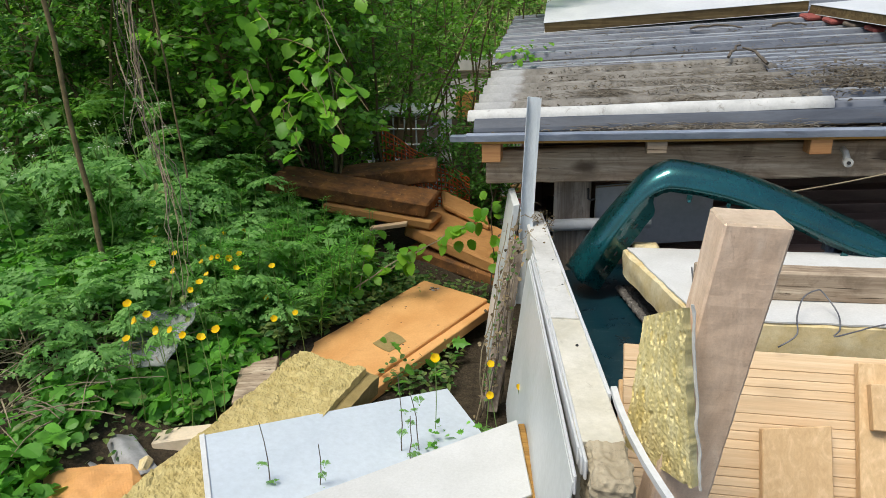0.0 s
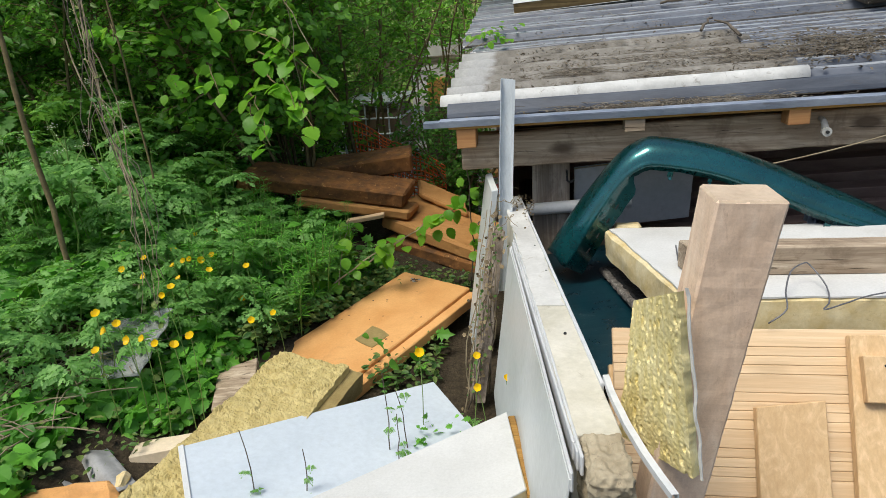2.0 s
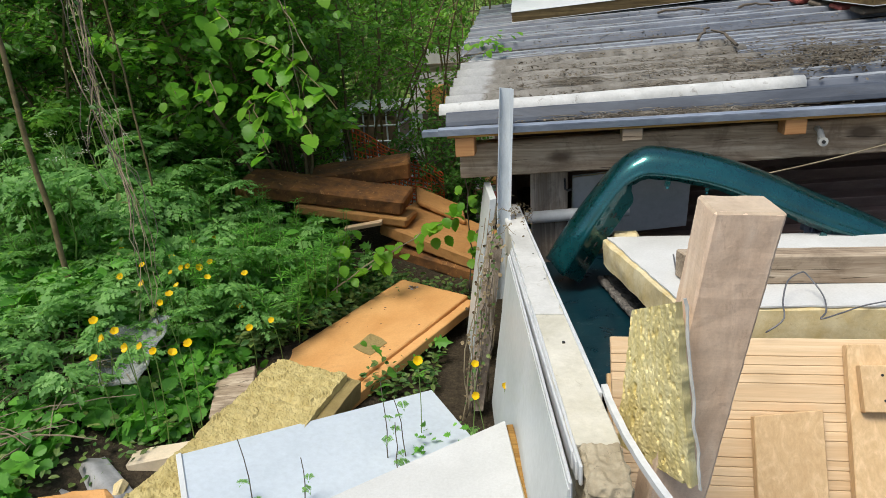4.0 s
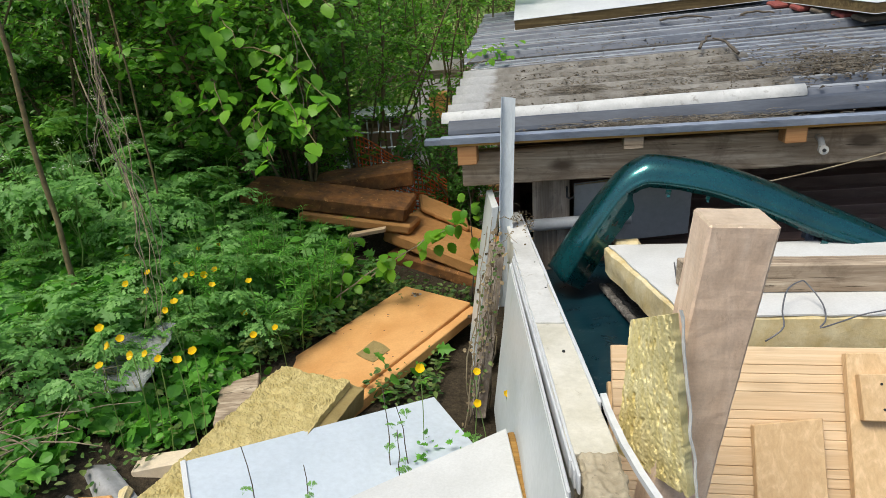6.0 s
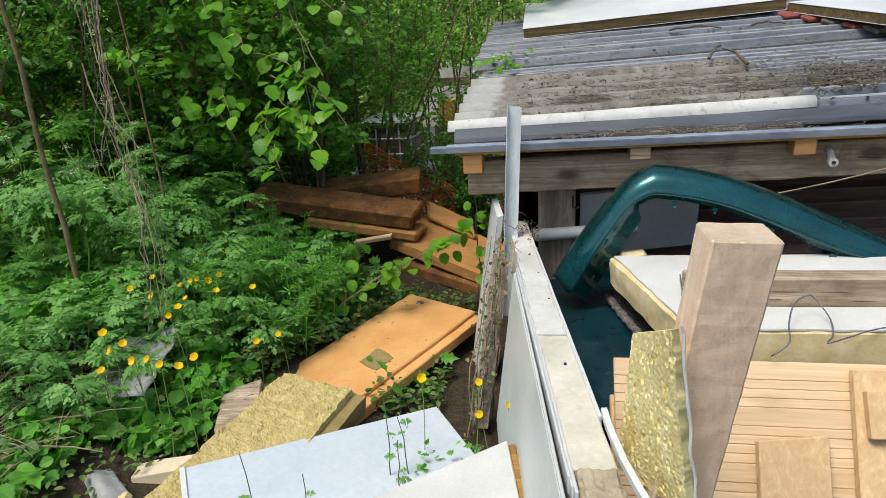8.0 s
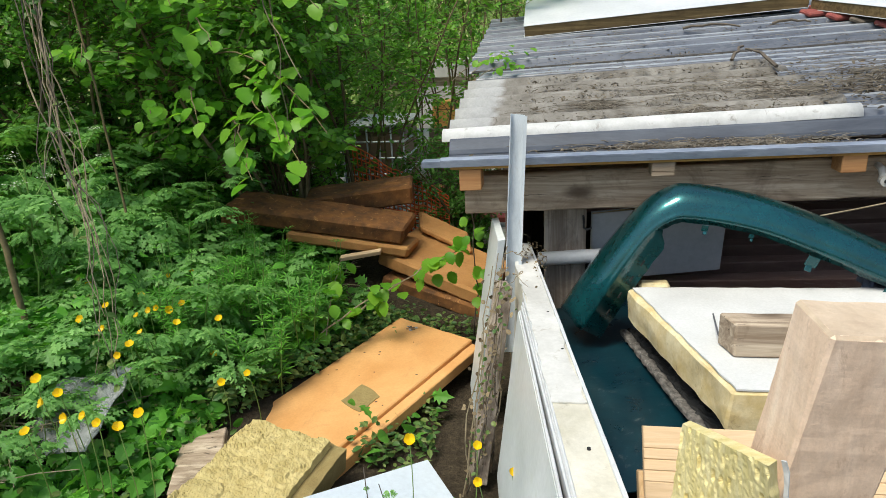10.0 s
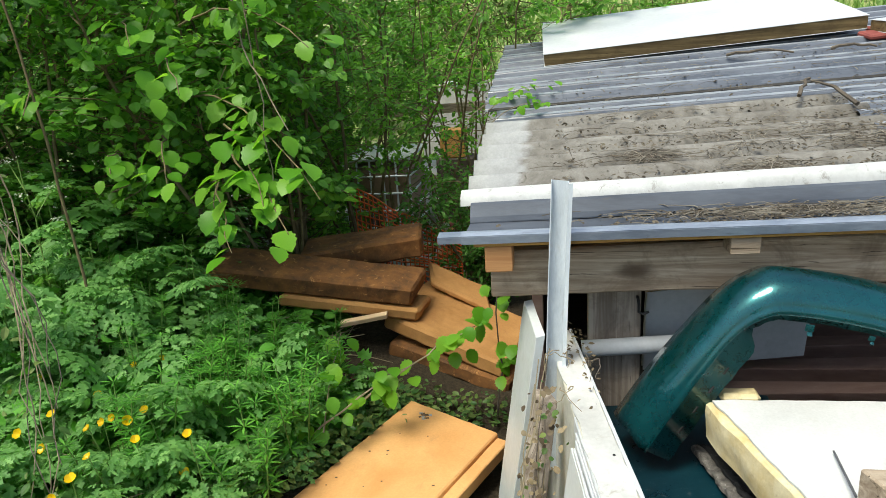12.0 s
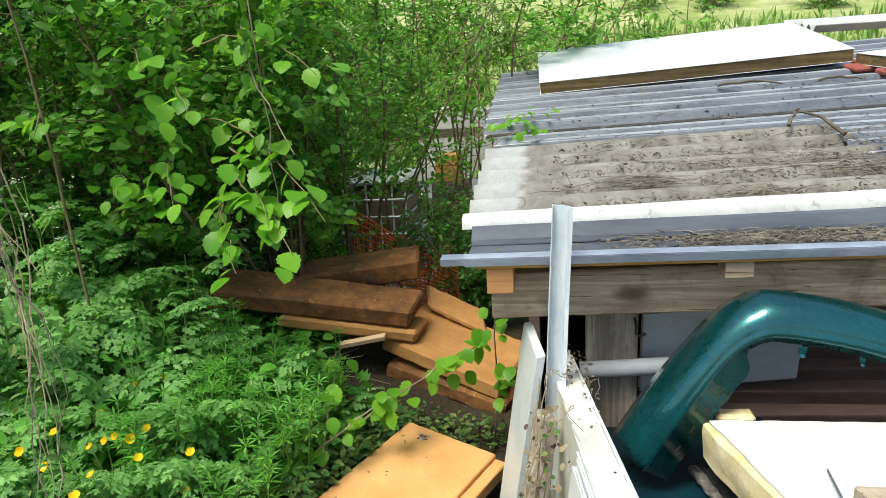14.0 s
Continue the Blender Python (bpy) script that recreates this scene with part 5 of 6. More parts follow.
# upright stems that stand in the thicket
for p0, p1, r in (((-2.78, 2.6, 0.3), (-2.88, 2.6, 2.8), 0.019), ((-2.62, 3.25, 0.3), (-2.78, 3.25, 2.9), 0.009), ((-3.3, 3.9, 0.3), (-3.0, 4.0, 3.2), 0.014),
                  ((-4.2, 3.2, 0.4), (-4.4, 3.4, 3.5), 0.03), ((-3.0, 5.0, 0.2), (-2.9, 5.2, 4.4), 0.05), ((-4.0, 5.2, 0.2), (-4.1, 5.2, 4.4), 0.06)):
    solo("stem", tube(curve(p0, p1, (R.uniform(-0.06, 0.06), 0.02, 0), 12, 0.008), r * 0.85, r * 0.5, 7), M_BARK, "bare brown woody stem rising out of the weeds", "stem", p0, "woody stems", smooth=True)

# ---- hazel spray with large leaves ----
hazel = thing("hazel_branch", "hazel branch with large bright round leaves hanging over the weeds", "branch", (-1.9, 3.9, 0.2))
HZ = []
for p0, p1, bend, cnt, big in (((-2.3, 3.9, 1.72), (-1.34, 2.98, 1.36), (0, 0, 0.13), 20, 0.118), ((-2.1, 3.6, 1.36), (-1.78, 3.08, 1.13), (0, 0, 0.08), 11, 0.112), ((-2.0, 3.5, 1.5), (-1.5, 3.02, 1.22), (0, 0, 0.07), 14, 0.112),
                               ((-2.0, 3.6, 1.6), (-1.6, 3.05, 1.32), (0, 0, 0.08), 13, 0.112), ((-2.4, 3.8, 1.86), (-1.9, 3.1, 1.76), (0, 0, 0.1), 11, 0.095), ((-2.2, 3.7, 2.05), (-1.38, 3.15, 1.9), (0, 0, 0.1), 13, 0.1),
                               ((-2.5, 3.9, 1.5), (-2.05, 3.15, 1.36), (0, 0, 0.1), 13, 0.1), ((-2.7, 3.8, 1.4), (-2.3, 3.15, 1.46), (0, 0, 0.08), 10, 0.09), ((-2.6, 3.9, 2.0), (-2.1, 3.15, 1.95), (0, 0, 0.1), 12, 0.1),
                               ((-2.3, 4.0, 1.25), (-1.95, 3.3, 1.15), (0, 0, 0.08), 10, 0.085), ((-2.9, 3.6, 1.75), (-2.55, 3.05, 1.72), (0, 0, 0.08), 9, 0.085)):
    c = curve(p0, p1, bend, 8, 0.012)
    part("twig", tube(c, 0.006, 0.002, 5), M_BARK, hazel)
    for k in range(cnt):
        f = 0.3 + 0.7 * (k + R.random() * 0.6) / cnt
        i = min(int(f * 8), 7)
        q = c[i].lerp(c[i + 1], f * 8 - i)
        HZ.append((q + Vector((R.gauss(0, 0.045) + (0.03 if k % 2 else -0.03), R.gauss(0, 0.035), R.gauss(-0.01, 0.035))), big * R.uniform(0.62, 1.05)))
v, f = scatter(np.zeros((1, 3)), np.array([[0.0, 1.0, 0.0]]), np.ones(1), TOOTHED, np.array([[0.0, 0.0, 1.0]]))
LEAF_MESH = array_mesh("leaf", v.tolist(), f, M_LEAF_HAZEL_ONE, True)


def leaf_at(parent, q, size, mesh=LEAF_MESH, tilt=None):
    ob = new("leaf", mesh)
    ob.parent = parent
    rx, rz = (R.uniform(-55, 5), R.uniform(-70, 70)) if tilt is None else tilt
    ob.matrix_basis = Matrix.Translation(Vector(q) - ORIGIN[parent.name]) @ Euler((radians(rx), radians(R.uniform(-25, 25)), radians(180 + rz))).to_matrix().to_4x4() @ Matrix.Scale(size, 4)
    return ob


for q, s in HZ:
    leaf_at(hazel, q, s)

# bramble-like shoot over the dark hollow, with rounded leaves
shoot = thing("hazel_shoot", "low hazel shoot with round leaves reaching over the foam boards", "branch", (-1.6, 2.95, 0.1))
c1 = curve((-1.72, 3.0, 0.12), (-1.15, 3.35, 0.5), (0, 0, 0.05), 8, 0.01)
c2 = curve((-1.35, 3.25, 0.38), (-0.82, 3.6, 0.62), (0, 0, 0.03), 8, 0.01)
c3 = curve((-1.5, 3.1, 0.3), (-1.55, 3.6, 0.55), (0, 0, 0.03), 8, 0.01)
for c, r in ((c1, 0.007), (c2, 0.005), (c3, 0.004)):
    part("twig", tube(c, r, 0.002, 5), M_STRAW, shoot)
for c, n in ((c1, 17), (c2, 19), (c3, 14)):
    for k in range(n):
        s = R.uniform(0.3, 1.0) * 8
        i = min(int(s), 7)
        leaf_at(shoot, c[i].lerp(c[i + 1], s - i) + Vector((R.gauss(0, 0.04), R.gauss(0, 0.03), R.gauss(0, 0.045))), R.uniform(0.06, 0.1))
vine = thing("vine", "leafy green vine beside the wall panel's far end", "vine", (-0.78, 3.6, 0.1))
cv = curve((-0.8, 3.7, 0.0), (-0.78, 3.6, 0.85), (0.02, 0, 0), 8, 0.02)
part("twig", tube(cv, 0.005, 0.003, 5), M_TWIG, vine)
for k in range(16):
    s = R.uniform(0.4, 1.0) * 8
    i = min(int(s), 7)
    leaf_at(vine, cv[i].lerp(cv[i + 1], s - i) + Vector((R.gauss(0, 0.04), R.gauss(0, 0.04), R.gauss(0, 0.03))), R.uniform(0.05, 0.09))


# ---- cow parsley ----
def lobed():
    """A small leaflet cut into deep lobes."""
    n = 7
    return leaf_template([i / n for i in range(n + 1)], [0] + [0.27 * math.sin(math.pi * (i / n * 0.85 + 0.12)) * (1.2 if i % 2 else 0.42) for i in range(1, n)] + [0], 0.12, 0.25)


LOBED = lobed()


def frond_mesh(i, length=0.34):
    """A feathery three-cornered leaf: a bent rib with paired side ribs that carry lobed leaflets."""
    rr = random.Random(40 + i)
    pos, fwd, sz, ups = [], [], [], []
    n = 6

    def leaflet(c, d, s):
        pos.append(c[:]), fwd.append(d[:]), sz.append(s), ups.append((rr.gauss(0, 0.22), rr.gauss(0, 0.22), 1))

    for k in range(n):
        s = (k + 0.6) / n
        c0 = Vector((0, length * (0.18 + 0.8 * s), 0.2 * length * math.sin(s * 2.4) - 0.16 * length * s * s))
        side = length * (0.56 * (1 - s) ** 1.15 + 0.05)
        for sg in (-1, 1):
            d = Vector((sg * 0.86, 0.5, rr.uniform(-0.28, -0.02))).normalized()
            m = max(1, int(round(side / length * 8)))
            for q in range(m):
                f = (q + 0.7) / (m + 0.4)
                c = c0 + d * (side * f)
                ls = side * 0.46 * (1.1 - f) + 0.012
                for sg2 in (-1, 1):
                    leaflet(c, (d * 0.75 + Vector((-0.5 * d.y, 0.5 * d.x, 0)) * sg2 * 1.5 + Vector((0, 0, rr.uniform(-0.2, 0.1)))).normalized(), ls)
            leaflet(c0 + d * side * 0.8, d, side * 0.3 + 0.012)
    leaflet(Vector((0, length * 0.95, -0.03 * length)), Vector((0, 1, -0.2)), 0.05)
    v, f = scatter(np.array(pos), np.array(fwd), np.array(sz), LOBED, np.array(ups))
    return array_mesh("frond", v.tolist(), f, M_LEAF_FERN)


FRONDS = [frond_mesh(i, l) for i, l in enumerate((0.24, 0.28, 0.2, 0.32))]


def parsley(seed, tall):
    rr = random.Random(seed)
    th = thing("cow_parsley", "feathery green cow parsley plant growing in the weeds", "plant", (0, 0, 0), "cow parsley")
    for k in range(7):
        a = 2 * math.pi * k / 7 + rr.uniform(-0.4, 0.4)
        h = tall * rr.uniform(0.45, 1.0)
        tip = Vector((math.cos(a) * 0.12, math.sin(a) * 0.12, h))
        part("stalk", tube(curve((0, 0, -0.05), tip, (math.cos(a) * 0.02, math.sin(a) * 0.02, 0), 4), 0.004, 0.002, 4), M_STEM, th)
        ob = tagged(new("frond", rr.choice(FRONDS)), kind="stuff")
        ob.parent = th
        sc = rr.uniform(0.75, 1.1)
        ob.matrix_basis = Matrix.Translation(tip) @ Euler((radians(rr.uniform(-28, 22)), radians(rr.uniform(-20, 20)), a - math.pi / 2)).to_matrix().to_4x4() @ Matrix.Scale(sc, 4)
    return th


def open_soil(x, y):
    """Where boards lie and nothing grows over them."""
    if x > -0.72 - 0.05 * y:
        return True
    ox, oy = x - OT.x, y - OT.y
    du, dv = Vector((0.858, -0.514)), Vector((-0.427, -0.904))
    a, b2 = ox * du.x + oy * du.y, ox * dv.x + oy * dv.y
    if -0.05 < a < 0.62 and -0.05 < b2 < 1.3:
        return True
    ox, oy = x - RO.x, y - RO.y
    a, b2 = ox * 0.95 - oy * 0.318, -ox * 0.318 - oy * 0.948
    if -0.06 < a < 0.5 and -0.05 < b2 < 1.4:
        return True
    if (y < 2.35 and x > -1.75) or (x > -1.8 and y > 3.75) or (x > -1.4 and y > 3.25):
        return True
    return False


KINDS = [parsley(1, 0.18), parsley(2, 0.13), parsley(3, 0.26), parsley(4, 0.22)]
spots = []
tries = 0
while len(spots) < 110 and tries < 9000:
    tries += 1
    x, y = R.uniform(-4.2, -1.3), R.uniform(1.8, 4.3)
    wild = noise.noise(Vector((x * 1.1, y * 1.1, 7)))
    if (wild < -0.05 and y < 2.9) or (y < 2.5 and R.random() < 0.5):
        continue
    if any(open_soil(x + 0.22 * math.cos(q), y + 0.22 * math.sin(q)) for q in (0, 1.05, 2.1, 3.14, 4.2, 5.2)):
        continue
    if -2.5 < x < -1.5 and y < 2.75 and R.random() < 0.85:
        continue
    if any((x - a) ** 2 + (y - c) ** 2 < 0.028 for a, c in spots):
        continue
    spots.append((x, y))
for i, (x, y) in enumerate(spots):
    k = i % 4
    near_boards = -2.6 < x < -1.2 and y > 3.1
    grow = 0.7 if near_boards else 0.85 + 0.65 * ease(2.6, 3.8, y) * ease(1.4, 2.2, -x) + R.uniform(-0.1, 0.15)
    m = pose(x, y, ground_z(x, y), R.uniform(-8, 8), R.uniform(-8, 8), R.uniform(0, 360)) @ Matrix.Scale(grow, 4)
    if i < 4:
        KINDS[k].matrix_basis = pose(x, y, ground_z(x, y), 3, -4, 80 * i)
    else:
        copy_thing(KINDS[k], m)


for x, y, s in ((-1.93, 2.93, 1.25), (-1.82, 3.12, 0.95), (-2.12, 3.1, 1.3), (-1.95, 3.25, 1.1), (-2.2, 2.78, 1.1), (-1.86, 2.72, 0.95), (-1.84, 2.84, 0.8), (-2.4, 3.2, 1.3), (-2.02, 3.42, 1.2), (-1.6, 3.4, 0.7), (-1.8, 3.45, 0.9)):
    copy_thing(KINDS[int(s * 20) % 4], pose(x, y, ground_z(x, y), R.uniform(-8, 8), R.uniform(-8, 8), R.uniform(0, 360)) @ Matrix.Scale(s, 4))


TALL = [parsley(9, 0.66), parsley(11, 0.56)]
for i, (x, y, s) in enumerate(((-2.9, 3.5, 1.25), (-2.6, 3.45, 1.05), (-3.15, 3.4, 1.3), (-2.75, 3.7, 1.25), (-3.0, 3.15, 1.1), (-3.35, 3.1, 1.2), (-2.45, 3.65, 1.0), (-2.72, 3.22, 0.95), (-3.3, 3.75, 1.4), (-2.3, 3.45, 0.8), (-3.6, 3.35, 1.35), (-3.05, 3.85, 1.35))):
    m = pose(x, y, ground_z(x, y), R.uniform(-8, 8), R.uniform(-8, 8), R.uniform(0, 360)) @ Matrix.Scale(s, 4)
    if i < 2:
        TALL[i].matrix_basis = m
    else:
        copy_thing(TALL[i % 2], m)


# tall flowering parsley stems with small white heads
def umbel(x, y, h, lean):
    z = ground_z(x, y)
    th = thing("cow_parsley", "tall cow parsley stem with small white flower heads", "plant", (x, y, z), "flowering parsley")
    top = Vector((x + lean[0], y + lean[1], z + h))
    st = curve((x, y, z - 0.03), top, (0.01, 0, 0), 8, 0.008)
    bmx = tube(st, 0.006, 0.003, 5)
    pos, fwd, sz = [], [], []
    for k in range(5):
        a = 2 * math.pi * k / 5
        base = st[5 + (k % 3)]
        tip = base + Vector((math.cos(a) * 0.13, math.sin(a) * 0.1, 0.12))
        tube([base, tip], 0.003, 0.0015, 4, bmx)
        for q in range(26):
            c = tip + Vector((R.gauss(0, 0.02), R.gauss(0, 0.02), R.gauss(0.01, 0.008)))
            pos.append(c[:]), fwd.append((R.gauss(0, 1), R.gauss(0, 1), 0.1)), sz.append(0.01)
    part("stalk", bmx, M_STEM, th)
    leaves_object("blossom", pos, fwd, sz, OVAL, M_UMBEL, "small white flower heads", "", parent=th)
    for k in range(4):
        ob = tagged(new("frond", FRONDS[k]), kind="stuff")
        ob.parent = th
        p = st[2 + k] - ORIGIN[th.name]
        ob.matrix_basis = Matrix.Translation(p) @ Euler((radians(-5), 0, R.uniform(0, 6.28))).to_matrix().to_4x4() @ Matrix.Scale(0.8, 4)


for x, y, h, l in ((-3.3, 3.05, 0.95, (-0.1, 0)), (-3.0, 2.9, 0.9, (0.15, 0)), (-3.4, 2.7, 0.9, (-0.1, 0)), (-2.95, 3.4, 1.1, (0, 0))):
    umbel(x, y, h, l)


# cleavers: whorls of narrow leaves
def cleavers(seed):
    rr = random.Random(seed)
    th = thing("cleavers", "bright green cleavers with whorls of narrow leaves", "plant", (0, 0, 0), "cleavers")
    pos, fwd, sz, ups = [], [], [], []
    for k in range(5):
        a = rr.uniform(0, 6.28)
        c = curve((0.04 * math.cos(a), 0.04 * math.sin(a), -0.03), (0.12 * math.cos(a), 0.12 * math.sin(a), rr.uniform(0.3, 0.52)), (0, 0, 0.02), 6)
        part("stalk", tube(c, 0.003, 0.002, 4), M_STEM, th)
        for i in (2, 4, 5, 6):
            for q in range(8):
                b = 2 * math.pi * q / 7 + i
                pos.append(c[i][:]), fwd.append((math.cos(b), math.sin(b), 0.35)), sz.append(0.085 * (1.15 - 0.08 * i)), ups.append((0, 0, 1))
    leaves_object("foliage", pos, fwd, sz, LANCE, M_LEAF_GROUND, "", "", np.array(ups, float), parent=th)
    return th


CL = [cleavers(5), cleavers(6), cleavers(8)]
n = 0
for i in range(400):
    x, y = R.uniform(-3.4, -1.6), R.uniform(2.5, 3.8)
    if R.random() > (0.85 if (-2.7 < x < -1.6 and y > 2.9) else 0.15) or n >= 30:
        continue
    m = pose(x, y, ground_z(x, y), R.uniform(-8, 8), R.uniform(-8, 8), R.uniform(0, 360))
    if n < 3:
        CL[n].matrix_basis = m
    else:
        copy_thing(CL[n % 3], m)
    n += 1


# low ground cover
pos, fwd, sz = [], [], []
while len(pos) < 15000:
    x, y = R.uniform(-4.4, -0.75), R.uniform(1.0, 4.5)
    if (x > -1.3 and y < 3.3 and R.random() < 0.93) or open_soil(x, y) or (x < -2.35 and y < 2.3 and noise.noise(Vector((x * 2.2, y * 2.2, 4))) > -0.05):
        continue
    if -2.1 < x < -1.65 and 1.25 < y < 1.75:
        continue
    hgt = abs(R.gauss(0, 0.09)) + 0.03 + 0.12 * max(0, noise.noise(Vector((x * 2, y * 2, 0))))
    if -2.45 < x < -2.0 and 1.75 < y < 2.35:
        hgt *= 0.25
    elif -2.5 < x < -1.5 and y < 2.75:
        hgt *= 0.6
    else:
        hgt *= 1 + (0.0 if (-2.5 < x and y > 3.2) else 1.2) * ease(2.8, 3.8, y) * ease(1.5, 2.2, -x)
    pos.append((x, y, ground_z(x, y) + hgt))
    a = R.uniform(0, 6.28)
    fwd.append((math.cos(a), math.sin(a), R.uniform(-0.3, 0.3)))
    sz.append(R.uniform(0.03, 0.085))
ups = RNG.normal(0, 0.75, (len(pos), 3)) + np.array([0.0, -0.3, 1.0])
cut = int(len(pos) * 0.55)
leaves_object("undergrowth", pos[:cut], fwd[:cut], sz[:cut], TOOTHED, M_LEAF_GROUND, "low broad-leaved weeds covering the ground", "weeds", ups[:cut])
leaves_object("undergrowth", pos[cut:], fwd[cut:], [q * 1.25 for q in sz[cut:]], CUT, M_LEAF_GROUND, "weeds with cut and pointed leaves covering the ground", "weeds", ups[cut:])
pos, fwd, sz = [], [], []
while len(pos) < 7000:
    x, y = R.choice((R.uniform(-4.6, -0.9), R.uniform(-1.9, -0.75))), R.uniform(1.3, 4.6)
    if open_soil(x, y) and not (x < -0.75 and 3.3 < y < 3.85 and (x < -1.2 or y > 3.62)):
        continue
    pos.append((x, y, ground_z(x, y) + abs(R.gauss(0, 0.05)) + 0.015))
    a = R.uniform(0, 6.28)
    fwd.append((math.cos(a), math.sin(a), R.uniform(-0.1, 0.4)))
    sz.append(R.uniform(0.02, 0.05))
for i in range(1500):
    s, e = R.random(), abs(R.gauss(0, 0.12))
    q = OT + OV * (s * 1.15 - 0.05) + Vector((-0.858, 0.514, 0)) * (e + 0.005)
    pos.append((q.x, q.y, ground_z(q.x, q.y) + R.uniform(0.02, 0.14))), fwd.append((R.gauss(0, 1), R.gauss(0, 1), R.uniform(-0.1, 0.4))), sz.append(R.uniform(0.025, 0.06))
leaves_object("undergrowth", pos, fwd, sz, OVAL, M_LEAF_IVY, "small ivy leaves creeping over the soil", "weeds")

# dead stalks and litter on the soil
bmx = bmesh.new()
for i in range(620):
    x, y = R.uniform(-4.2, -2.2), R.uniform(1.2, 4.2)
    if i > 200:
        x, y = R.uniform(-3.2, -1.75), R.uniform(3.3, 4.3)
    if i > 330:
        x, y = R.uniform(-3.3, -2.2), R.uniform(1.25, 2.35)
    z = ground_z(x, y) + R.uniform(0.02, 0.1)
    a, l = R.uniform(0, 6.28), R.uniform(0.12, 0.45)
    tube(curve((x, y, z), (x + math.cos(a) * l, y + math.sin(a) * l, z + R.uniform(-0.02, 0.08)), (0, 0, 0.02), 3), R.uniform(0.002, 0.005), 0.0015, 4, bmx)
tagged(solo("dead_stalks", bmx, M_STRAW, "pale dead stalks lying among the weeds", "litter"), kind="stuff")


# ---- buttercups ----
def petals_mesh():
    v, f = [], []
    for k in range(5):
        a = 2 * math.pi * k / 5
        pv, pf = scatter(np.zeros((1, 3)), np.array([[math.cos(a), math.sin(a), 0.35]]), np.array([0.0145]), leaf_template([0, 0.35, 0.7, 0.92, 1.0], [0, 0.24, 0.44, 0.3, 0], 0.3, -0.35), np.array([[0.0, 0.0, 1.0]]))
        f += [tuple(q + len(v) for q in face) for face in pf]
        v += pv.tolist()
    return array_mesh("petals", v, f, M_PETAL, True)


PETALS = petals_mesh()
FLOWERS = ((-2.68, 2.93), (-2.21, 3.11), (-2.31, 3.06), (-2.35, 2.62), (-2.16, 2.56), (-2.04, 2.40), (-2.01, 2.28), (-2.0, 2.19), (-2.1, 2.62), (-2.04, 2.61), (-2.01, 2.68), (-2.11, 2.58), (-1.77, 2.56), (-2.3, 2.8),
           (-2.25, 2.45), (-1.95, 2.52), (-2.42, 2.53), (-2.17, 1.97), (-2.04, 1.84), (-2.04, 1.91), (-1.96, 1.67), (-1.87, 1.74), (-1.84, 1.78), (-1.77, 1.75), (-1.67, 1.71), (-1.66, 1.81))


def buttercup(x, y, z, zb):
    th = thing("buttercup", "yellow buttercup flower on a thin green stem", "flower", (x, y, zb), "buttercups")
    part("stem", tube(curve((x + R.uniform(-0.06, 0.06), y + R.uniform(0, 0.08), zb), (x, y, z), (0.01, 0, 0), 5), 0.0022, 0.0016, 5), M_STEM, th)
    ob = new("petals", PETALS)
    ob.parent = th
    ob.matrix_basis = Matrix.Translation((0, 0, z - zb)) @ Euler((radians(R.uniform(20, 60)), radians(R.uniform(-30, 30)), R.uniform(-0.8, 0.8))).to_matrix().to_4x4() @ Matrix.Scale(R.uniform(1.25, 1.7), 4)


for x, y in FLOWERS:
    buttercup(x, y, 0.635 + R.uniform(-0.02, 0.02), ground_z(x, y))
for x, y in ((-1.62, 2.46), (-1.7, 2.38), (-1.86, 2.62)):
    buttercup(x, y, 0.42, ground_z(x, y))
for x, y, z in ((-0.571, 1.9, 0.512), (-0.571, 1.9, 0.377), (-0.461, 1.9, 0.417), (-0.79, 1.9, 0.522)):
    buttercup(x, y, z, 0.0)

# weeds growing between the dumped sheets
for x, y, s in ((-0.68, 2.02, 0.34),):
    copy_thing(KINDS[1], pose(x, y, 0.05, 0, 0, R.uniform(0, 360)) @ Matrix.Scale(s, 4))
pos, fwd, sz = [], [], []
while len(pos) < 180:
    x, y = R.uniform(-0.86, -0.58), R.uniform(1.62, 1.95)
    if x < -0.86 + 0.0 * y and y < 2.25:
        continue
    pos.append((x, y, R.uniform(0.05, 0.22)))
    a = R.uniform(0, 6.28)
    fwd.append((math.cos(a), math.sin(a), R.uniform(-0.3, 0.3)))
    sz.append(R.uniform(0.02, 0.04))
leaves_object("undergrowth", pos, fwd, sz, CUT, M_LEAF_GROUND, "weeds growing up between the sheets and the wall panel", "weeds")

# sprigs in front of the pale sheets
def sprig(x, y, z0, h, n):
    th = thing("weed_sprig", "thin dark weed sprig growing in front of the pale sheet", "plant", (x, y, z0), "weed sprigs")
    st = curve((x, y, z0), (x + R.uniform(-0.05, 0.05), y + 0.03, z0 + h), (0.01, 0, 0), 6, 0.004)
    part("stalk", tube(st, 0.0028, 0.0015, 5), M_TWIG, th)
    for k in range(n):
        i = R.randint(3, 6)
        leaf_at(th, st[i] + Vector((R.gauss(0, 0.012), R.gauss(0, 0.01), 0)), R.uniform(0.09, 0.17), R.choice(FRONDS))


for x, y, z0, h, n in ((-1.25, 1.35, 0.1, 0.42, 3), (-0.9, 1.72, 0.12, 0.4, 3), (-0.83, 1.75, 0.12, 0.32, 3), (-1.12, 1.4, 0.12, 0.3, 3), (-0.85, 1.6, 0.15, 0.28, 4)):
    sprig(x, y, z0, h, n)

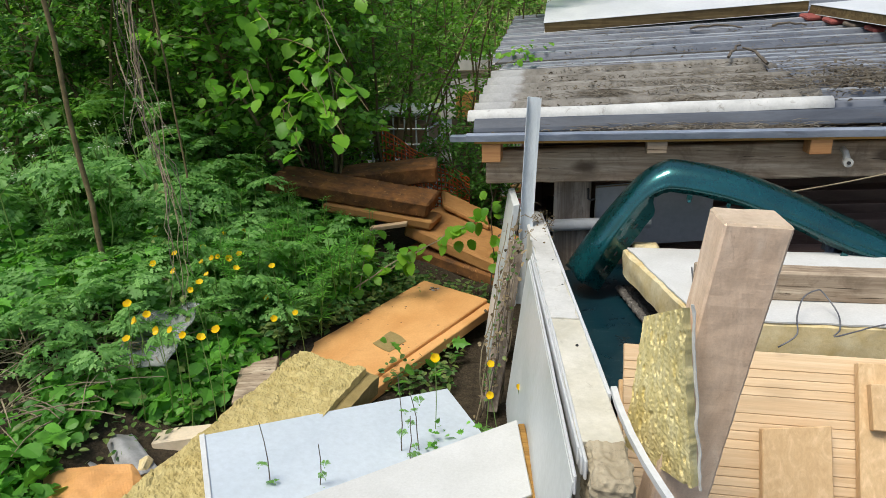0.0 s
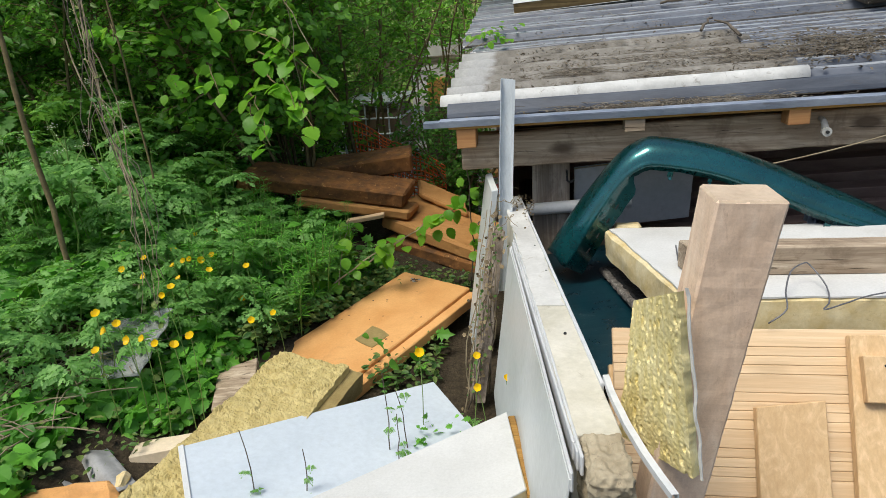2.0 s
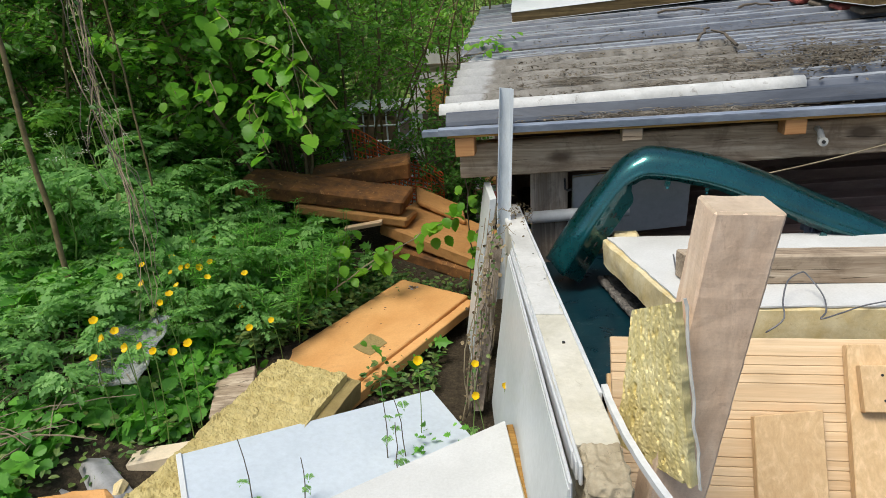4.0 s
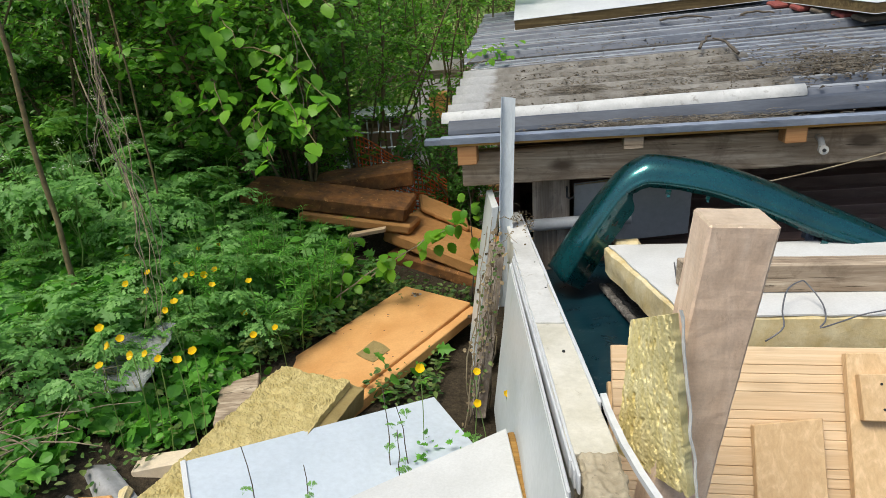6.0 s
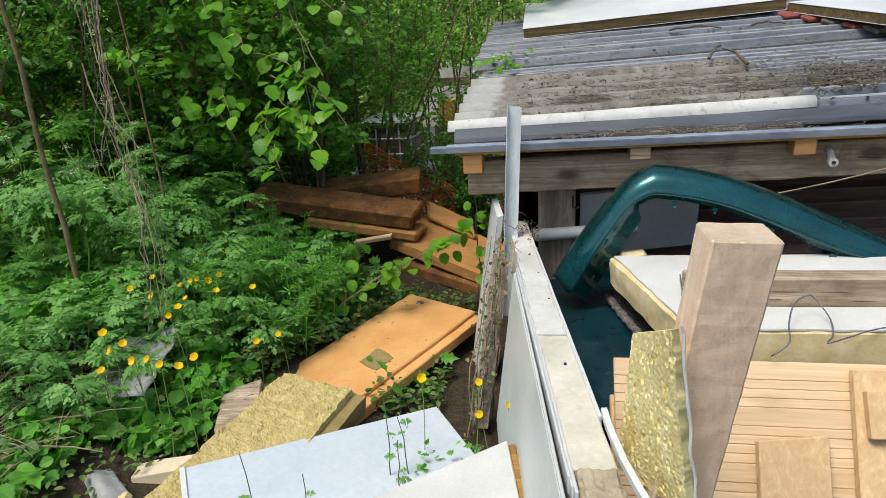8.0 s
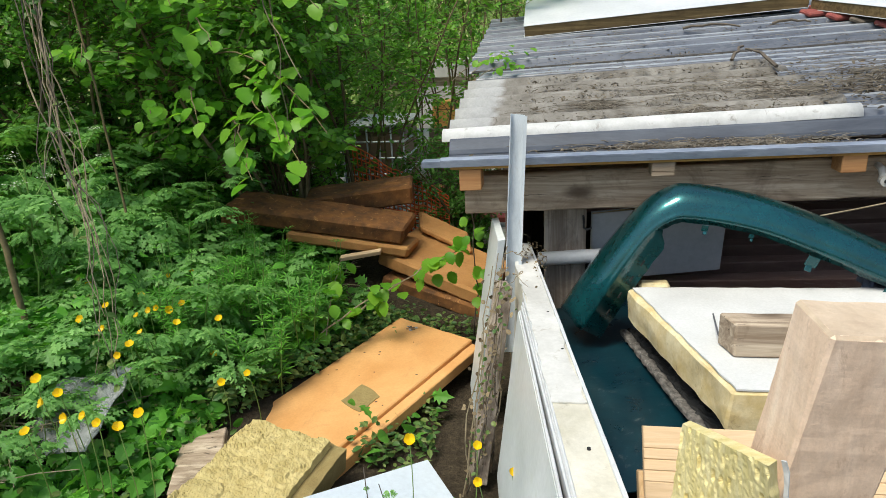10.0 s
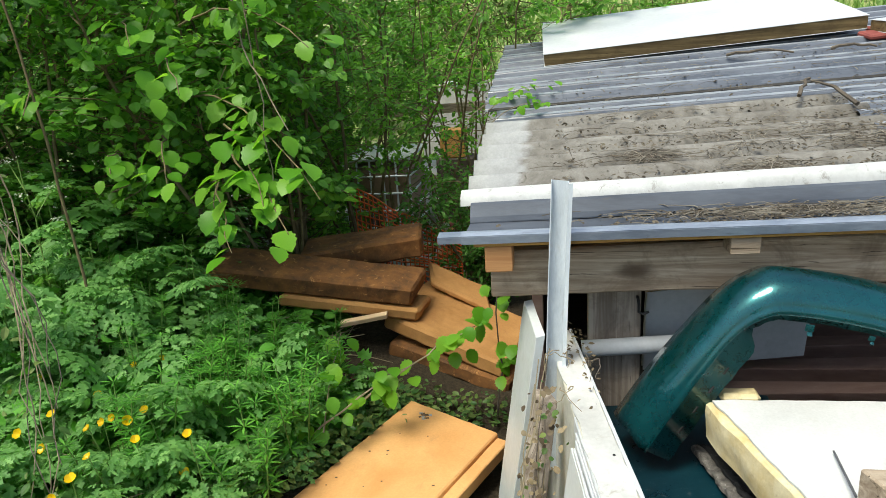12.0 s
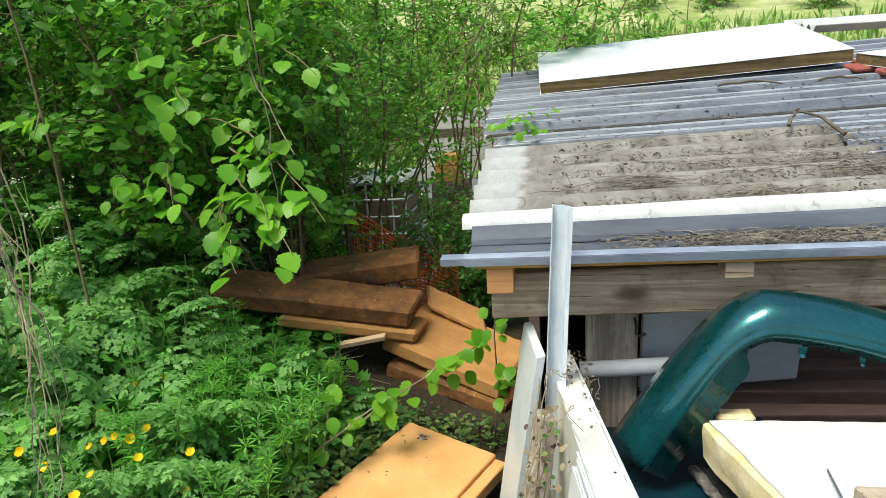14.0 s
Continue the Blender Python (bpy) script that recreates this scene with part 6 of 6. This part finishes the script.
# ---- dead vines hanging from above ----
dv = thing("dead_vine", "tangle of pale dead vine stems hanging from the trees", "vine", (-2.5, 2.75, 0.4))
MAIN = spline([(-2.66, 2.85, 2.75), (-2.57, 2.8, 2.25), (-2.52, 2.75, 1.93), (-2.48, 2.7, 1.64), (-2.406, 2.62, 1.354), (-2.264, 2.5, 1.05), (-2.189, 2.4, 0.79), (-2.14, 2.3, 0.564), (-2.12, 2.22, 0.36)], 24)
for i in range(13):
    k0, k1 = (0, R.randint(16, 24)) if i < 6 else (R.randint(0, 10), R.randint(13, 22))
    off = Vector((R.gauss(0, 0.035), R.gauss(0, 0.03), 0))
    side_way = Vector((R.uniform(-0.16, 0.12), 0, 0.03))
    pts = []
    for k in range(k0, k1 + 1):
        f = (k - k0) / max(1, k1 - k0)
        pts.append(MAIN[k] + off * (1 - 0.3 * f) + Vector((R.gauss(0, 0.009), R.gauss(0, 0.006), 0)) + Vector((0.03 * math.sin(k * (0.5 + 0.07 * (i % 5)) + i * 1.7), 0.03 * math.sin(k * 0.9 + 2 * i), 0)) + side_way * (f * f if i >= 6 else 0))
    part("stem", tube(pts, R.uniform(0.002, 0.009 if i < 3 else 0.0045), 0.0014, 5), M_STRAW if i % 3 else M_TWIG, dv)
pos, fwd, sz = [], [], []
for i in range(130):
    q = MAIN[R.randint(3, 23)]
    pos.append((q.x + R.gauss(0, 0.05), q.y + R.gauss(0, 0.04), q.z + R.gauss(0, 0.03))), fwd.append((R.gauss(0, 1), R.gauss(0, 1), R.gauss(-0.3, 0.5))), sz.append(R.uniform(0.02, 0.05))
leaves_object("foliage", pos, fwd, sz, OVAL, M_LEAF_IVY, "yellowish young leaves", "", parent=dv)
vn = thing("vine", "thin hanging vine with yellow-green leaf tufts", "vine", (-1.7, 3.2, 1.4))
part("stem", tube(curve((-1.72, 3.24, 2.9), (-1.62, 3.2, 1.3), (0.03, 0, 0), 12, 0.014), 0.004, 0.002, 5), M_STRAW, vn)
part("stem", tube(curve((-1.7, 3.24, 2.1), (-1.5, 3.15, 1.6), (-0.03, 0, 0), 8, 0.012), 0.004, 0.002, 5), M_STRAW, vn)
pos, fwd, sz = [], [], []
for i in range(46):
    z = R.choice((2.2, 2.05, 1.85, 1.7)) + R.gauss(0, 0.03)
    pos.append((-1.68 + R.gauss(0, 0.04), 3.2 + R.gauss(0, 0.03), z)), fwd.append((R.gauss(0, 1), R.gauss(0, 1), R.gauss(-0.6, 0.5))), sz.append(R.uniform(0.04, 0.08))
leaves_object("foliage", pos, fwd, sz, OVAL, M_LEAF_HAZEL, "yellow-green leaf tufts", "", parent=vn)

# ---- dry ivy on the wall panel's end ----
iv = thing("dry_ivy", "half-dead ivy with brown leaves climbing the wall panel", "vine", (-0.58, 2.5, 0.2))
for i in range(9):
    part("stem", tube(curve((-0.68 + 0.012 * i, 2.25 + 0.02 * i, 0.03), (-0.55 + R.uniform(-0.02, 0.04), 2.4 + R.uniform(-0.1, 0.2), R.uniform(0.65, 0.97)), (R.uniform(-0.05, 0.05), -0.05, 0), 10, 0.012), 0.0035, 0.0018, 5), M_TWIG if i % 2 else M_STRAW, iv)
for nm, m, cnt, lab in (("dead_foliage", M_DEADLEAF, 170, "curled brown dead leaves"), ("foliage", M_LEAF_IVY, 80, "green ivy leaves")):
    pos, fwd, sz = [], [], []
    for i in range(cnt):
        s = R.random()
        pos.append((-0.635 + 0.125 * s + R.gauss(0, 0.028), 2.3 + 0.1 * s + R.gauss(0, 0.06), 0.1 + 0.82 * s + R.gauss(0, 0.03)))
        fwd.append((R.gauss(-0.4, 1), R.gauss(-0.4, 1), R.gauss(-0.5, 0.8))), sz.append(R.uniform(0.009, 0.024))
    leaves_object(nm, pos, fwd, sz, TOOTHED, m, lab, "", parent=iv)

dry = thing("dry_vine", "dry vine stems and leaf crumbs fallen over the white wall panel", "vine", (-0.44, 2.8, 0.86))
for i in range(9):
    x, y = -0.445 + R.uniform(-0.04, 0.05), R.uniform(2.45, 2.9)
    part("stem", tube(curve((x, y, 0.838 + R.uniform(0, 0.05)), (x + R.uniform(-0.1, 0.08), y + R.uniform(-0.25, 0.1), 0.838 + R.uniform(0.0, 0.06)), (R.uniform(-0.03, 0.03), 0, 0.025), 7, 0.006), R.uniform(0.0012, 0.0028), 0.001, 5), M_STRAW if i % 3 else M_TWIG, dry)
pos, fwd, sz = [], [], []
for i in range(70):
    y = 3.0 - abs(R.gauss(0, 0.28))
    pos.append((-0.50 + 0.125 * (3.0 - y) + R.uniform(0.02, 0.1), y, 0.84 + R.uniform(0.0, 0.02))), fwd.append((R.gauss(0, 1), R.gauss(0, 1), R.gauss(0, 0.3))), sz.append(R.uniform(0.006, 0.022))
leaves_object("dead_foliage", pos, fwd, sz, OVAL, M_DEADLEAF, "brown leaf crumbs", "", parent=dry)

# ---- litter on the roof ----
def on_roof(x, y):
    return roof_z(y) + SLOPE * (x + 0.63)


bmx, bmd = bmesh.new(), bmesh.new()
for i in range(2300):
    q = R.random()
    if q < 0.3 and R.random() < 0.35:
        continue
    if q < 0.3:
        x, y, dz = R.gauss(0.3, 0.26), R.uniform(2.9, 3.07), 0.0
        z = 1.248 + EDGE_SLOPE * (x + 0.63) + abs(R.gauss(0, 0.012))
    elif q < 0.62:
        x, y = R.choice(((R.gauss(0.35, 0.2), R.gauss(3.6, 0.1)), (R.gauss(0.75, 0.12), R.gauss(3.45, 0.08)), (R.uniform(-0.5, 1.0), R.gauss(3.55, 0.2)), (R.gauss(-0.12, 0.035), R.gauss(3.43, 0.03)), (R.gauss(0.3, 0.05), R.gauss(3.24, 0.03))))
        z = on_roof(x, y) + 0.035 + abs(R.gauss(0, 0.008))
    elif q < 0.85:
        x, y = R.gauss(1.2, 0.22), R.gauss(3.5, 0.16)
        z = on_roof(x, y) + 0.035 + abs(R.gauss(0, 0.03))
    else:
        x, y = R.choice((R.uniform(-0.5, 2.2), R.gauss(1.3, 0.35), R.gauss(0.1, 0.2))), 4.03 + 0.172 * R.randint(0, 8) + R.gauss(0, 0.025)
        z = on_roof(x, y) + 0.03 + abs(R.gauss(0, 0.012))
    if y < 2.84 or (q >= 0.3 and y < 3.2):
        continue
    a, l = R.gauss(0, 0.8) + (math.pi if R.random() < 0.5 else 0), R.uniform(0.02, 0.16) * R.choice((0.5, 1, 1.4))
    tube(curve((x, y, z), (x + math.cos(a) * l, y + math.sin(a) * l * 0.6, z + SLOPE * math.cos(a) * l + 0.17 * math.sin(a) * l * 0.6 * (0 if q < 0.3 else 1)), (0, 0, 0.006), 3), R.uniform(0.001, 0.0026), 0.001, 4, bmx if i % 3 else bmd)
tagged(solo("roof_litter", bmx, M_ROOFSTRAW, "dry stalks and straw strewn over the roof", "litter"), kind="stuff")
tagged(solo("roof_litter", bmd, M_TWIG, "dark twigs strewn over the roof", "litter"), kind="stuff")
pos, fwd, sz = [], [], []
for i in range(2200):
    q = R.random()
    if q < 0.3:
        x, y = R.gauss(0.25, 0.3), R.uniform(2.9, 3.07)
        z = 1.248 + EDGE_SLOPE * (x + 0.63)
    elif q < 0.8:
        x, y = R.uniform(-0.5, 1.0), R.choice((3.2, 3.4, 3.59, 3.78, 3.98)) + R.gauss(0.04, 0.03)
        z = on_roof(x, y) + 0.03
    else:
        x, y = R.uniform(-0.5, 2.4), R.uniform(4.2, 5.7)
        z = on_roof(x, y) + 0.03
    pos.append((x, y, z + abs(R.gauss(0, 0.008)))), fwd.append((R.gauss(0, 1), R.gauss(0, 1), R.gauss(0, 0.2))), sz.append(R.uniform(0.006, 0.024))
for i in range(900):
    x, y = R.gauss(1.22, 0.17), R.gauss(3.5, 0.13)
    pos.append((x, y, on_roof(x, y) + 0.03 + abs(R.gauss(0, 0.02)) * max(0.2, 1 - abs(x - 1.22) * 3))), fwd.append((R.gauss(0, 1), R.gauss(0, 1), R.gauss(0, 0.4))), sz.append(R.uniform(0.01, 0.035))
leaves_object("roof_litter", pos, fwd, sz, OVAL, M_GREYLEAF, "brown dead leaf crumbs lying on the roof", "litter")
for p0, p1 in (((0.62, 4.02, 0.07), (0.72, 4.2, 0.10)), ((0.80, 3.85, 0.06), (0.74, 4.22, 0.08)), ((0.55, 5.1, 0.06), (0.9, 5.0, 0.06)), ((1.1, 5.0, 0.06), (1.3, 4.9, 0.07))):
    a = (p0[0], p0[1], on_roof(p0[0], p0[1]) + p0[2])
    c = (p1[0], p1[1], on_roof(p1[0], p1[1]) + p1[2])
    solo("stick", tube(curve(a, c, (0, 0, 0.015), 6, 0.008), 0.010, 0.006, 6), M_TWIG, "dead brown stick lying on the roof sheets", "stick", group="sticks on the roof")
for x, y in ((-0.72, 4.45), (-0.62, 4.6), (-0.6, 4.25)):
    z = on_roof(x, y) + 0.02
    th = thing("sprig", "green leafy sprig growing over the roof edge", "plant", (x, y, z), "sprigs at the roof edge")
    c = curve((x - 0.25, y - 0.05, z - 0.05), (x + 0.06, y, z + 0.07), (0, 0, 0.04), 6, 0.006)
    part("stalk", tube(c, 0.003, 0.0015, 5), M_STRAW, th)
    for k in range(11):
        leaf_at(th, c[R.randint(3, 6)] + Vector((R.gauss(0, 0.04), R.gauss(0, 0.03), R.gauss(0.01, 0.015))), R.uniform(0.03, 0.06))

# ---- the yard beyond ----
tank = thing("tank", "caged brown plastic tank standing in the yard", "container", (-2.2, 7.9, -0.2))
part("container", box(-2.7, 7.45, -0.2, -2.02, 8.3, 0.74, 0.04), M_TANK, tank)
for i in range(6):
    x = -2.72 + 0.142 * i
    part("bar", tube([(x, 7.42, -0.12), (x, 7.42, 0.84)], 0.012, sides=6), M_GALV, tank, "galvanised cage bar")
for i in range(6):
    z = -0.1 + 0.187 * i
    part("bar", tube([(-2.73, 7.40, z), (-2.0, 7.40, z)], 0.012, sides=6), M_GALV, tank)
    part("bar", tube([(-2.0, 7.40, z), (-2.0, 8.3, z)], 0.012, sides=6), M_GALV, tank)
part("lid_sheet", slab((-2.75, 7.4, 0.84), (0.76, 0, 0), (0, 0.95, 0.02), 0.03, 0.004), M_WHITE, tank, "white sheet on top")

net = thing("safety_net", "orange plastic safety netting slumped in the yard", "net", (-1.7, 5.5, 0.0))
bmx = bmesh.new()


def net_pt(u, w):
    return Vector((-2.05 + 0.85 * u, 5.6 - 0.15 * u, 0.03 + (0.86 - 0.42 * u) * w + 0.06 * noise.noise(Vector((u * 4, w * 3, 0)))))


for i in range(23):
    tube([net_pt(i / 22, k / 5) for k in range(6)], 0.006, sides=3, bm=bmx)
for k in range(18):
    tube([net_pt(i / 12, k / 17) for i in range(13)], 0.007, sides=3, bm=bmx)
part("mesh", bmx, M_NET, net)
solo("concrete_slab", slab((-2.6, 9.1, 0.35), (2.0, 0.1, 0.0), (0.1, 0.9, 0.1), 0.3, 0.02, cuts=3, rough=0.01), M_CONCRETE, "pale concrete slab edge in the yard", "slab")
solo("concrete_slab", slab((-2.2, 8.4, 0.02), (1.1, 0.2, 0.0), (0.1, 0.6, 0.05), 0.25, 0.03, cuts=3, rough=0.02), M_CONCRETE, "broken pale concrete lying in the yard", "slab")
solo("pallet", slab((-1.9, 8.45, 0.64), (0.45, 0.02, 0.0), (0.0, 0.4, 0.0), 0.85, 0.01), M_TWIG, "dark weathered pallet stack in the yard", "pallet")
solo("crate", slab((-1.85, 8.5, 0.98), (0.3, 0.02, 0.0), (0.0, 0.3, 0.0), 0.335, 0.01), M_YELLOWBOX, "ochre sheet box standing in the yard", "box")
solo("timber_rail", slab((-3.0, 9.6, 1.18), (2.6, -0.2, 0.08), (0.0, 0.12, 0.0), 0.12, 0.006), M_GREYWOOD, "dark timber rail across the yard", "timber")
solo("outbuilding", box(-2.8, 12.2, -0.2, -0.6, 13.6, 1.35, 0.02), M_CONCRETE, "low pale plastered outbuilding behind the yard", "building")
for i in range(26):
    x, y = R.uniform(-2.2, -0.95), R.uniform(6.0, 8.3)
    solo("brick", slab((x, y, ground_z(x, y) + R.uniform(0.05, 0.16)), (R.uniform(0.12, 0.25), R.uniform(-0.1, 0.1), 0.01), (R.uniform(-0.05, 0.05), 0.11, 0.02), 0.065, 0.008), R.choice((M_RED, M_CONCRETE, M_FOAM_TAN)), "broken brick lying in the yard", "brick", group="bricks in the yard")
shrub("ivy_bush", "dark ivy bush beside the shed's west corner", "bush", (-1.15, 5.65, ground_z(-1.15, 5.65)), 7, 1.2, 0.36, 26, 34, 0.045, OVAL, M_LEAF_DEEP, low=0.02)
